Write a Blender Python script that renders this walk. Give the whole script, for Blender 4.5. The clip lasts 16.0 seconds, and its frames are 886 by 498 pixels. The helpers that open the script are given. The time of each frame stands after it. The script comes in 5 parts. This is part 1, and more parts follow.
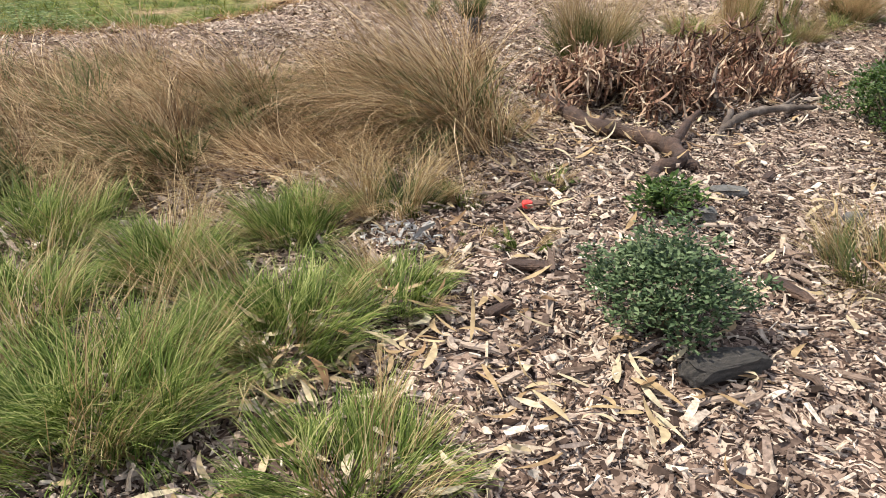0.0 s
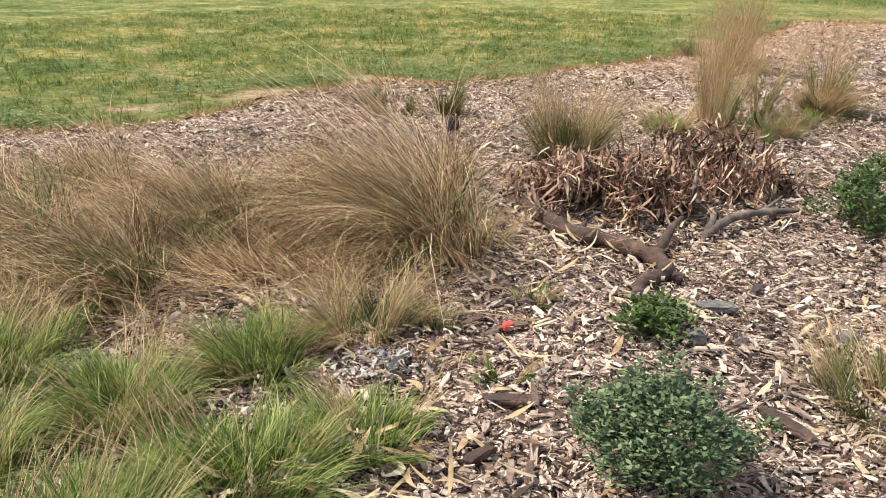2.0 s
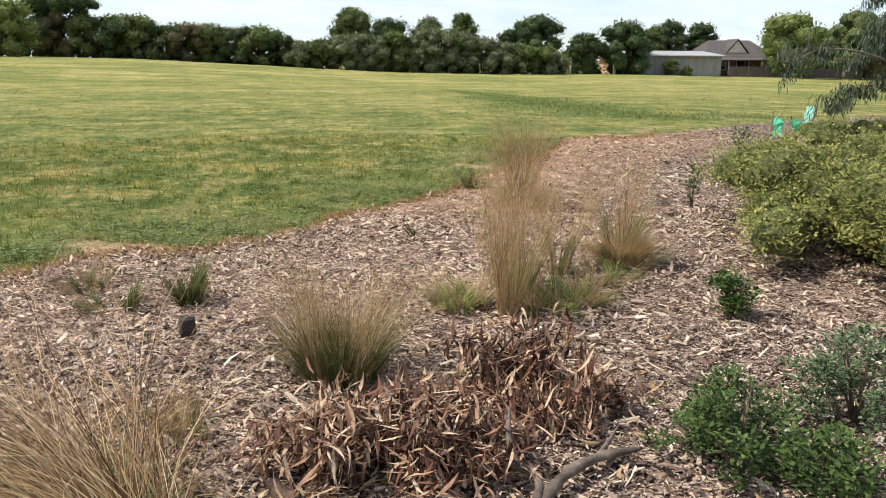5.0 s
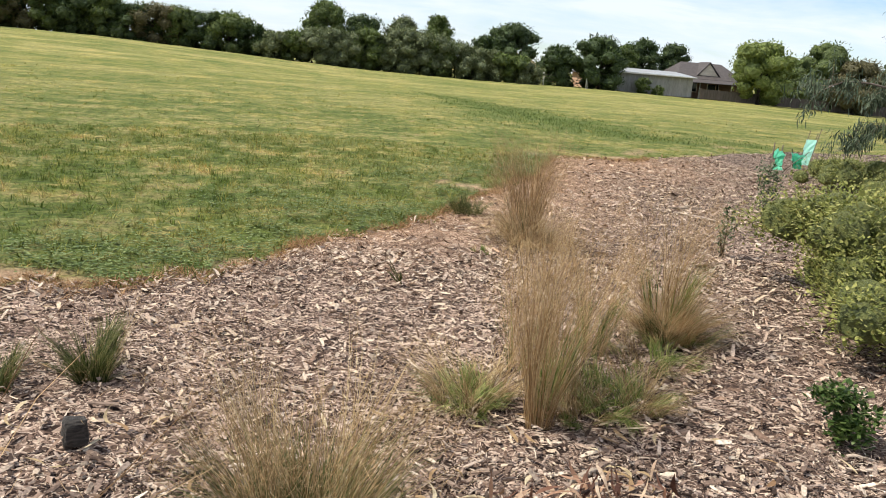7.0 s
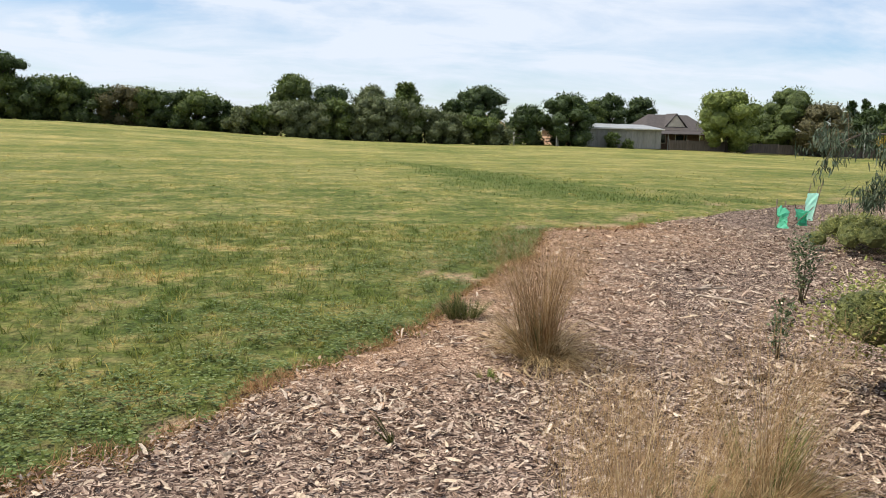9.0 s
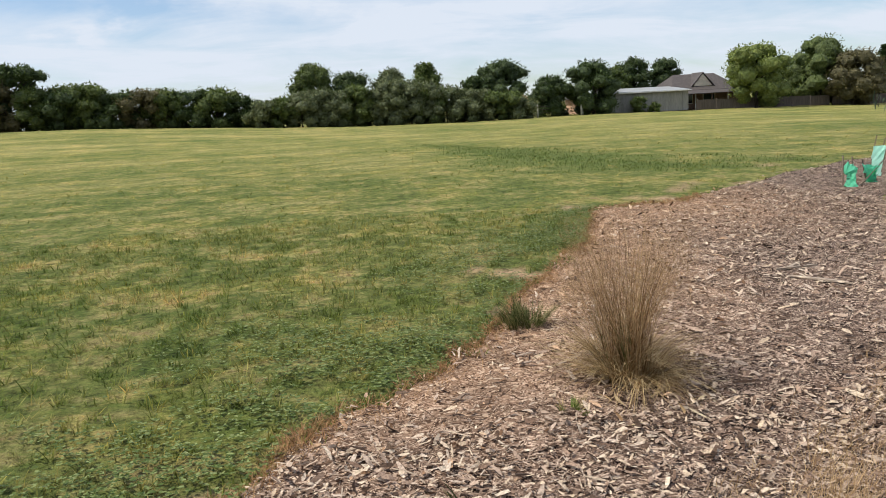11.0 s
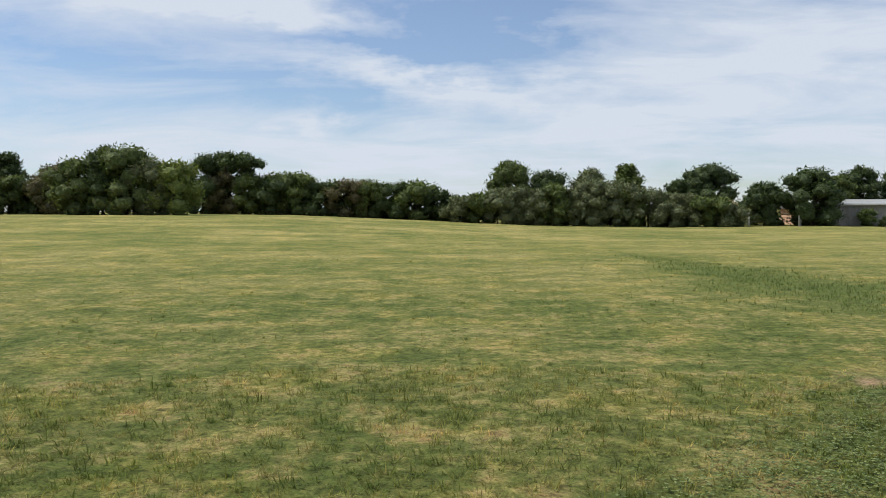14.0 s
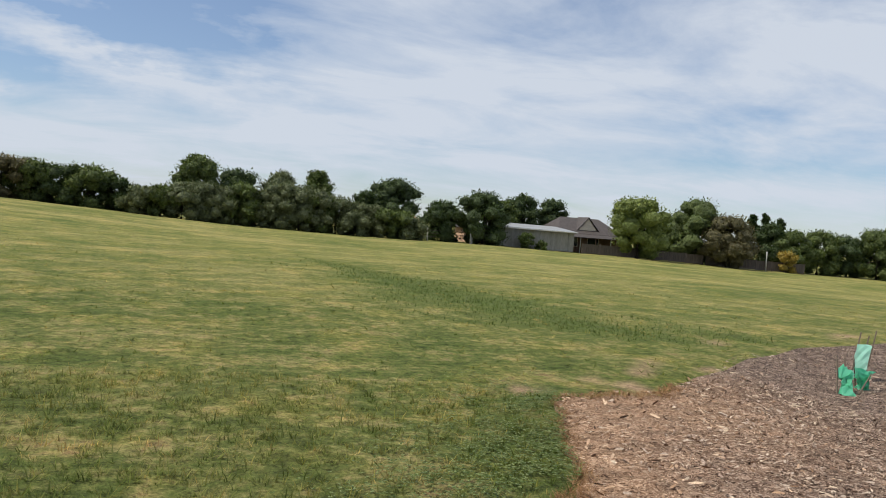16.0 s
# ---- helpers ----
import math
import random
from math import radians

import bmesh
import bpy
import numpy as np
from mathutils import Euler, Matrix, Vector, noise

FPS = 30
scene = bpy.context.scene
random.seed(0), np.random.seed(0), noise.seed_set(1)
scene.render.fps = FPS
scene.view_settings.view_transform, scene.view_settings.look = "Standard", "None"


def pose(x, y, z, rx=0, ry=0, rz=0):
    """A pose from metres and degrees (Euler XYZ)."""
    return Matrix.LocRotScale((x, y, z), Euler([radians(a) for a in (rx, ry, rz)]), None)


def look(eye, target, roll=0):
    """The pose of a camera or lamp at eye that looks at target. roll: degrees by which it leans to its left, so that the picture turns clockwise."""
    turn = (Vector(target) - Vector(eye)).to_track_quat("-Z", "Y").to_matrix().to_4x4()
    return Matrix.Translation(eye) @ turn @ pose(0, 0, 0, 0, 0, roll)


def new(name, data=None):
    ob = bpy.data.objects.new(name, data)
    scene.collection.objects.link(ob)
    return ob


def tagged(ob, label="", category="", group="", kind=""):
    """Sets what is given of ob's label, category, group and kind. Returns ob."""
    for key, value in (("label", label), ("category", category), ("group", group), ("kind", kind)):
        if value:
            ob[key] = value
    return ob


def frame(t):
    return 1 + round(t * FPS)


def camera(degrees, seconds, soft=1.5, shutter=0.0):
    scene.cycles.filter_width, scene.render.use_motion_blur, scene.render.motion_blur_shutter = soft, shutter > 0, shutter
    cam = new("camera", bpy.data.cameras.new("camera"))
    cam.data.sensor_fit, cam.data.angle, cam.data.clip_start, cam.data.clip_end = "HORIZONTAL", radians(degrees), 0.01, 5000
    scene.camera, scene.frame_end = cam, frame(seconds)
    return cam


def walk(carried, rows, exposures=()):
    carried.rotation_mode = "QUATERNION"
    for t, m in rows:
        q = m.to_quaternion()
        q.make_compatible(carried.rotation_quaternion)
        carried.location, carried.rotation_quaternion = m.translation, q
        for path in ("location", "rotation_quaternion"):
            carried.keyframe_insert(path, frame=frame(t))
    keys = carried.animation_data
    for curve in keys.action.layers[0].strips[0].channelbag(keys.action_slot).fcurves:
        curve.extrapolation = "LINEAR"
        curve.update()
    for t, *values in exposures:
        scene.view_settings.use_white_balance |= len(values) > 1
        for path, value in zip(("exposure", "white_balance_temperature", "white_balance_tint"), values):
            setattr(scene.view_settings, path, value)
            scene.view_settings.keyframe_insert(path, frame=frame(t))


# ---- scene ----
cam = camera(56.9, 16.0, soft=0.95)
PATH = [
    (0, (-0.274, -0.374, 1.134), (-0.489, 1.415, 0.265), 1.0),
    (0.5, (-0.265, -0.359, 1.225), (-0.427, 1.5, 0.508), -1.3),
    (1, (-0.302, -0.39, 1.202), (-0.49, 1.469, 0.488), 0.0),
    (1.5, (-0.319, -0.316, 1.181), (-0.529, 1.532, 0.447), 0.9),
    (2, (-0.283, -0.182, 1.219), (-0.463, 1.684, 0.522), 1.0),
    (2.5, (-0.222, -0.063, 1.248), (-0.222, 1.827, 0.592), -0.8),
    (3, (-0.202, 0.116, 1.286), (0.047, 1.994, 0.646), -1.3),
    (3.5, (-0.221, 0.283, 1.283), (0.06, 2.161, 0.653), -0.7),
    (4, (-0.257, 0.529, 1.267), (-0.03, 2.423, 0.666), 0.3),
    (4.5, (-0.226, 0.837, 1.288), (0.058, 2.728, 0.703), 0.8),
    (5, (-0.105, 1.117, 1.428), (0.207, 3.041, 0.976), 0.3),
    (5.2, (-0.073, 1.225, 1.442), (0.207, 3.164, 1.036), 0.0),
    (7.3, (-0.121, 2.711, 1.415), (0.33, 4.605, 0.957), 5.9),
    (7.5, (-0.081, 2.848, 1.382), (0.417, 4.727, 0.91), 5.8),
    (8, (0.032, 3.182, 1.377), (0.569, 5.044, 0.881), 5.1),
    (8.5, (0.033, 3.527, 1.407), (0.542, 5.414, 0.981), 1.7),
    (9, (0.037, 3.788, 1.545), (0.498, 5.712, 1.253), 1.4),
    (9.2, (0.049, 3.898, 1.517), (0.484, 5.831, 1.245), 1.8),
    (11.3, (0.094, 4.857, 1.602), (0.508, 6.782, 1.253), -4.3),
    (11.5, (0.028, 4.959, 1.633), (0.528, 6.867, 1.302), -3.4),
    (12, (-0.014, 5.405, 1.725), (0.588, 7.292, 1.453), -2.9),
    (12.5, (-0.033, 5.775, 1.763), (0.543, 7.684, 1.61), -1.3),
    (13, (0.045, 6.185, 1.914), (0.537, 8.124, 1.895), -1.1),
    (13.5, (0.07, 7.063, 1.822), (0.366, 9.041, 1.791), -1.7),
    (14, (0.195, 7.71, 1.803), (0.137, 9.707, 1.707), -0.4),
    (14.5, (0.265, 7.963, 1.796), (0.146, 9.954, 1.645), 2.7),
    (15, (0.285, 7.981, 1.793), (0.399, 9.976, 1.725), 1.0),
    (15.5, (0.243, 7.871, 1.792), (0.705, 9.816, 1.848), 2.1),
    (16, (0.253, 7.875, 1.793), (0.937, 9.753, 1.733), 4.5),
]
walk(cam, [(t, look(eye, target, roll)) for t, eye, target, roll in PATH],
     [(0, 0.6), (2, 0.7), (3.5, 0.66), (4.5, 0.6), (5, 0.37), (8.5, 0.28), (9.2, 0.1), (11.5, 0.0), (12.5, -0.07), (13, -0.2), (14, -0.15), (14.5, -0.02), (15, 0.0), (15.5, -0.27), (16, -0.25)])

# ---- light: thin high cloud over a bright sun ----
SUN_EL, SUN_AZ = 56.0, -84.0          # degrees; azimuth from +y, negative to the left
world = bpy.data.worlds.new("world")
scene.world = world
world.use_nodes = True
wt = world.node_tree
wt.nodes.clear()


def wnode(kind, **vals):
    n = wt.nodes.new(kind)
    for k, v in vals.items():
        n.inputs[k].default_value = v
    return n


w_out, w_bg = wnode("ShaderNodeOutputWorld"), wnode("ShaderNodeBackground", Strength=0.094)
w_sky = wnode("ShaderNodeTexSky")
w_sky.sky_type, w_sky.sun_disc = "NISHITA", False
w_sky.sun_elevation, w_sky.sun_rotation = radians(SUN_EL), radians(SUN_AZ)
w_sky.air_density, w_sky.dust_density, w_sky.ozone_density = 1.0, 0.3, 1.6
w_co, w_sep = wnode("ShaderNodeTexCoord"), wnode("ShaderNodeSeparateXYZ")
w_add = wnode("ShaderNodeMath"); w_add.operation = "ADD"; w_add.inputs[1].default_value = 0.16
w_max = wnode("ShaderNodeMath"); w_max.operation = "MAXIMUM"; w_max.inputs[1].default_value = 0.05
w_dx = wnode("ShaderNodeMath"); w_dx.operation = "DIVIDE"
w_dy = wnode("ShaderNodeMath"); w_dy.operation = "DIVIDE"
w_com = wnode("ShaderNodeCombineXYZ")
w_map = wnode("ShaderNodeMapping", Scale=(0.75, 1.15, 1.0), Rotation=(0, 0, radians(-14)), Location=(2.3, 0.4, 0))
w_n1 = wnode("ShaderNodeTexNoise", Scale=1.5, Detail=8.0, Roughness=0.6, Distortion=0.5)
w_n2 = wnode("ShaderNodeTexNoise", Scale=0.42, Detail=3.0, Roughness=0.5)
w_mulN = wnode("ShaderNodeMath"); w_mulN.operation = "MULTIPLY_ADD"; w_mulN.inputs[1].default_value = 0.7
w_ramp = wnode("ShaderNodeValToRGB")
w_ramp.color_ramp.elements[0].position, w_ramp.color_ramp.elements[1].position = 0.68, 0.95
w_ramp.color_ramp.elements[0].color = (0.14, 0.14, 0.14, 1)
w_ramp.color_ramp.elements[1].color = (0.95, 0.95, 0.95, 1)
w_mix = wnode("ShaderNodeMix"); w_mix.data_type = "RGBA"
w_mix.inputs[7].default_value = (8.0, 8.7, 9.8, 1)
wl = wt.links.new
wl(w_co.outputs["Generated"], w_sep.inputs[0])
wl(w_sep.outputs[2], w_add.inputs[0]); wl(w_add.outputs[0], w_max.inputs[0])
wl(w_sep.outputs[0], w_dx.inputs[0]); wl(w_max.outputs[0], w_dx.inputs[1])
wl(w_sep.outputs[1], w_dy.inputs[0]); wl(w_max.outputs[0], w_dy.inputs[1])
wl(w_dx.outputs[0], w_com.inputs[0]); wl(w_dy.outputs[0], w_com.inputs[1])
wl(w_com.outputs[0], w_map.inputs[0]); wl(w_map.outputs[0], w_n1.inputs[0]); wl(w_map.outputs[0], w_n2.inputs[0])
wl(w_n1.outputs[0], w_mulN.inputs[0]); wl(w_n2.outputs[0], w_mulN.inputs[2])

# banks and gaps of cloud: azimuth, elevation, spread in each (degrees), tilt, how much more or less cloud
CLOUDS = [(-14, 14.5, 10, 3.2, -0.12, 0.34), (1, 12, 7, 2.0, -0.3, -0.2), (-9, 11, 9, 1.3, -0.2, -0.2), (-4.5, 9.0, 7.5, 1.1, -0.12, 0.24), (-11.5, 5.6, 2.6, 0.8, 0.0, 0.2),
          (20, 13, 14, 5.5, -0.1, 0.1), (45, 12, 11, 4.0, -0.15, 0.2), (40, 5.0, 13, 2.8, -0.1, -0.2), (8, 6.5, 9, 1.6, -0.1, 0.14)]


def wmath(op, a, b=None, c=None):
    n = wnode("ShaderNodeMath")
    n.operation = op
    for k, q in enumerate((a, b, c)):
        if q is None:
            continue
        if hasattr(q, "node"):
            wl(q, n.inputs[k])
        else:
            n.inputs[k].default_value = q
    return n.outputs[0]


w_az = wmath("ARCTAN2", w_sep.outputs[0], w_sep.outputs[1])
w_el = wmath("ARCSINE", w_sep.outputs[2])
w_wob = wnode("ShaderNodeTexNoise", Scale=7.0, Detail=5.0, Roughness=0.6)
w_stretch = wnode("ShaderNodeMapping", Scale=(1.0, 1.0, 2.6))
wl(w_co.outputs["Generated"], w_stretch.inputs[0]); wl(w_stretch.outputs[0], w_wob.inputs[0])
w_off = wmath("SUBTRACT", w_wob.outputs[0], 0.5)
w_az = wmath("MULTIPLY_ADD", w_off, 0.3, w_az)
w_el = wmath("MULTIPLY_ADD", w_off, 0.1, w_el)
w_total = w_mulN.outputs[0]
for c_az, c_el, s_az, s_el, c_tilt, c_amt in CLOUDS:
    d_az = wmath("SUBTRACT", w_az, radians(c_az))
    d_el = wmath("MULTIPLY_ADD", d_az, -c_tilt, wmath("SUBTRACT", w_el, radians(c_el)))
    q = wmath("ADD", wmath("POWER", wmath("ABSOLUTE", wmath("DIVIDE", d_az, radians(s_az))), 2.0), wmath("POWER", wmath("ABSOLUTE", wmath("DIVIDE", d_el, radians(s_el))), 2.0))
    w_total = wmath("MULTIPLY_ADD", wmath("EXPONENT", wmath("MULTIPLY", q, -1.0)), c_amt, w_total)
wl(w_total, w_ramp.inputs[0]); wl(w_ramp.outputs[0], w_mix.inputs[0])
w_tint = wnode("ShaderNodeMix"); w_tint.data_type, w_tint.blend_type = "RGBA", "MULTIPLY"
w_tint.inputs[0].default_value, w_tint.inputs[7].default_value = 1.0, (1.04, 1.16, 1.34, 1)
wl(w_sky.outputs[0], w_tint.inputs[6]); wl(w_tint.outputs[2], w_mix.inputs[6]); wl(w_mix.outputs[2], w_bg.inputs[0]); wl(w_bg.outputs[0], w_out.inputs[0])

sun = new("sun", bpy.data.lights.new("sun", "SUN"))
sun.data.energy, sun.data.angle, sun.data.color = 5.0, radians(1.0), (1.0, 0.94, 0.8)
sun_dir = Vector((math.sin(radians(SUN_AZ)) * math.cos(radians(SUN_EL)), math.cos(radians(SUN_AZ)) * math.cos(radians(SUN_EL)), math.sin(radians(SUN_EL))))
sun.matrix_world = look(sun_dir * 60, (0, 0, 0))
scene.view_settings.exposure = 0.0

# ---- materials ----
MATS = {}


def nodes_of(name):
    m = bpy.data.materials.new(name)
    m.use_nodes = True
    nt = m.node_tree
    return m, nt, nt.nodes["Principled BSDF"], nt.nodes["Material Output"]


def ramp_node(nt, cols, pos=None):
    r = nt.nodes.new("ShaderNodeValToRGB")
    e = r.color_ramp.elements
    for i, c in enumerate(cols):
        p = pos[i] if pos else i / max(1, len(cols) - 1)
        el = e[i] if i < 2 else e.new(p)
        el.position, el.color = p, (*c, 1)
    return r


def noise_node(nt, scale, detail=4.0, rough=0.55, space="Object", stretch=None):
    co, n = nt.nodes.new("ShaderNodeTexCoord"), nt.nodes.new("ShaderNodeTexNoise")
    n.inputs["Scale"].default_value, n.inputs["Detail"].default_value, n.inputs["Roughness"].default_value = scale, detail, rough
    if stretch:
        mp = nt.nodes.new("ShaderNodeMapping")
        mp.inputs["Scale"].default_value = stretch
        nt.links.new(co.outputs[space], mp.inputs[0]); nt.links.new(mp.outputs[0], n.inputs[0])
    else:
        nt.links.new(co.outputs[space], n.inputs[0])
    return n


def mix_node(nt, a, b, fac, mode="MIX"):
    """Mixes two colour sockets or values."""
    m = nt.nodes.new("ShaderNodeMix")
    m.data_type, m.blend_type = "RGBA", mode
    for sock, v in ((m.inputs[6], a), (m.inputs[7], b), (m.inputs[0], fac)):
        if hasattr(v, "node"):
            nt.links.new(v, sock)
        else:
            sock.default_value = (*v, 1) if isinstance(v, tuple) else v
    return m.outputs[2]


def bump_to(nt, bsdf, height, strength, dist=0.01):
    b = nt.nodes.new("ShaderNodeBump")
    b.inputs["Strength"].default_value, b.inputs["Distance"].default_value = strength, dist
    nt.links.new(height, b.inputs["Height"]); nt.links.new(b.outputs[0], bsdf.inputs["Normal"])


def piece_mat(name, cols, rough=0.75, through_light=0.0, grain=60.0, gvar=0.5, spec=0.12):
    """A surface of many small loose pieces: each takes its own tone, with fine grain over it."""
    if name in MATS:
        return MATS[name]
    m, nt, b, out = nodes_of(name)
    geo = nt.nodes.new("ShaderNodeNewGeometry")
    r = ramp_node(nt, cols)
    nt.links.new(geo.outputs["Random Per Island"], r.inputs[0])
    n = noise_node(nt, grain, 3.0)
    g = ramp_node(nt, [(1 - gvar,) * 3, (1 + gvar * 0.4,) * 3], [0.3, 0.7])
    nt.links.new(n.outputs[0], g.inputs[0])
    col = mix_node(nt, r.outputs[0], g.outputs[0], 1.0, "MULTIPLY")
    nt.links.new(col, b.inputs["Base Color"])
    b.inputs["Roughness"].default_value, b.inputs["Specular IOR Level"].default_value = rough, spec
    if through_light:
        tr, mx = nt.nodes.new("ShaderNodeBsdfTranslucent"), nt.nodes.new("ShaderNodeMixShader")
        nt.links.new(col, tr.inputs[0])
        mx.inputs[0].default_value = through_light
        nt.links.new(b.outputs[0], mx.inputs[1]); nt.links.new(tr.outputs[0], mx.inputs[2]); nt.links.new(mx.outputs[0], out.inputs[0])
    MATS[name] = m
    return m


def solid_mat(name, cols, scale=8.0, rough=0.8, bump=0.3, stretch=None, dist=0.01, metal=0.0):
    """A continuous surface with two scales of variation and fine relief."""
    if name in MATS:
        return MATS[name]
    m, nt, b, out = nodes_of(name)
    n1, n2 = noise_node(nt, scale, 6.0, stretch=stretch), noise_node(nt, scale * 7.3, 5.0, 0.6, stretch=stretch)
    r = ramp_node(nt, cols, [0.3 + 0.4 * i / max(1, len(cols) - 1) for i in range(len(cols))])
    nt.links.new(n1.outputs[0], r.inputs[0])
    g = ramp_node(nt, [(0.7,) * 3, (1.15,) * 3], [0.3, 0.7])
    nt.links.new(n2.outputs[0], g.inputs[0])
    nt.links.new(mix_node(nt, r.outputs[0], g.outputs[0], 1.0, "MULTIPLY"), b.inputs["Base Color"])
    b.inputs["Roughness"].default_value, b.inputs["Metallic"].default_value = rough, metal
    if bump:
        bump_to(nt, b, n2.outputs[0], bump, dist)
    MATS[name] = m
    return m


def field_tint(nt):
    """The colour of the turf from place to place: green, straw and bare brown patches at several scales."""
    big = noise_node(nt, 0.1, 5.0, 0.6)
    streak = noise_node(nt, 0.2, 4.0, 0.6, stretch=(0.6, 1.2, 1.0))
    mid, small = noise_node(nt, 1.1, 8.0, 0.72), noise_node(nt, 5.0, 6.0, 0.7)
    r1 = ramp_node(nt, [(0.13, 0.152, 0.038), (0.22, 0.212, 0.064), (0.36, 0.305, 0.118)], [0.41, 0.49, 0.58])
    nt.links.new(mix_node(nt, big.outputs[0], streak.outputs[0], 0.5), r1.inputs[0])
    r2 = ramp_node(nt, [(0.033, 0.056, 0.013), (0.073, 0.108, 0.025), (0.14, 0.156, 0.046), (0.28, 0.245, 0.1), (0.28, 0.185, 0.1)], [0.38, 0.45, 0.51, 0.57, 0.635])
    nt.links.new(mix_node(nt, mid.outputs[0], small.outputs[0], 0.42), r2.inputs[0])
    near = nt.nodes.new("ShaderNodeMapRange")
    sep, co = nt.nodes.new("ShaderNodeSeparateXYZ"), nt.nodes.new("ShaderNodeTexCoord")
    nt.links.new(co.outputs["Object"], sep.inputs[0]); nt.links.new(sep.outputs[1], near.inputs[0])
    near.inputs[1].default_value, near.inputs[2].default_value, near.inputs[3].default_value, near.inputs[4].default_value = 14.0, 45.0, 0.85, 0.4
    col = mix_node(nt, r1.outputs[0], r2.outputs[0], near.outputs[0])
    at = nt.nodes.new("ShaderNodeAttribute")
    at.attribute_name = "lush"
    lm = nt.nodes.new("ShaderNodeMath")
    lm.operation = "MULTIPLY"
    lm.inputs[1].default_value = 0.82
    nt.links.new(at.outputs["Fac"], lm.inputs[0])
    patch = noise_node(nt, 0.75, 3.0, 0.55)
    pr = ramp_node(nt, [(0.72, 0.82, 0.7), (1.0, 1.0, 1.0), (1.4, 1.24, 1.12)], [0.38, 0.5, 0.62])
    nt.links.new(patch.outputs[0], pr.inputs[0])
    col = mix_node(nt, col, pr.outputs[0], 0.6, "MULTIPLY")
    return mix_node(nt, col, (0.088, 0.122, 0.032), lm.outputs[0])


def field_mat():
    m, nt, b, out = nodes_of("field_turf")
    fine, blot = noise_node(nt, 34.0, 6.0, 0.75), noise_node(nt, 9.0, 5.0, 0.7)
    r3 = ramp_node(nt, [(0.35,) * 3, (1.0,) * 3, (1.55,) * 3], [0.38, 0.5, 0.62])
    nt.links.new(mix_node(nt, fine.outputs[0], blot.outputs[0], 0.45), r3.inputs[0])
    worn = nt.nodes.new("ShaderNodeAttribute")
    worn.attribute_name = "bare"
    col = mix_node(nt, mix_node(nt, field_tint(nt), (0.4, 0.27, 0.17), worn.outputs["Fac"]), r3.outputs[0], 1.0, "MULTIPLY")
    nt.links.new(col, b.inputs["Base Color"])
    b.inputs["Roughness"].default_value, b.inputs["Specular IOR Level"].default_value = 0.9, 0.1
    bump_to(nt, b, mix_node(nt, fine.outputs[0], blot.outputs[0], 0.5), 0.9, 0.08)
    return m


def turf_mat(name, shift, through_light=0.4):
    """Blades that take the turf's colour at their place, each a little lighter or darker."""
    m, nt, b, out = nodes_of(name)
    geo = nt.nodes.new("ShaderNodeNewGeometry")
    r = ramp_node(nt, [tuple(0.7 * c for c in shift), tuple(1.05 * c for c in shift), tuple(1.6 * c for c in shift)])
    nt.links.new(geo.outputs["Random Per Island"], r.inputs[0])
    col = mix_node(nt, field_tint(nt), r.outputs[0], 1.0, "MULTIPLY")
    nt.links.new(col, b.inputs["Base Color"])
    b.inputs["Roughness"].default_value, b.inputs["Specular IOR Level"].default_value = 0.7, 0.1
    tr, mx = nt.nodes.new("ShaderNodeBsdfTranslucent"), nt.nodes.new("ShaderNodeMixShader")
    nt.links.new(col, tr.inputs[0])
    mx.inputs[0].default_value = through_light
    nt.links.new(b.outputs[0], mx.inputs[1]); nt.links.new(tr.outputs[0], mx.inputs[2]); nt.links.new(mx.outputs[0], out.inputs[0])
    return m


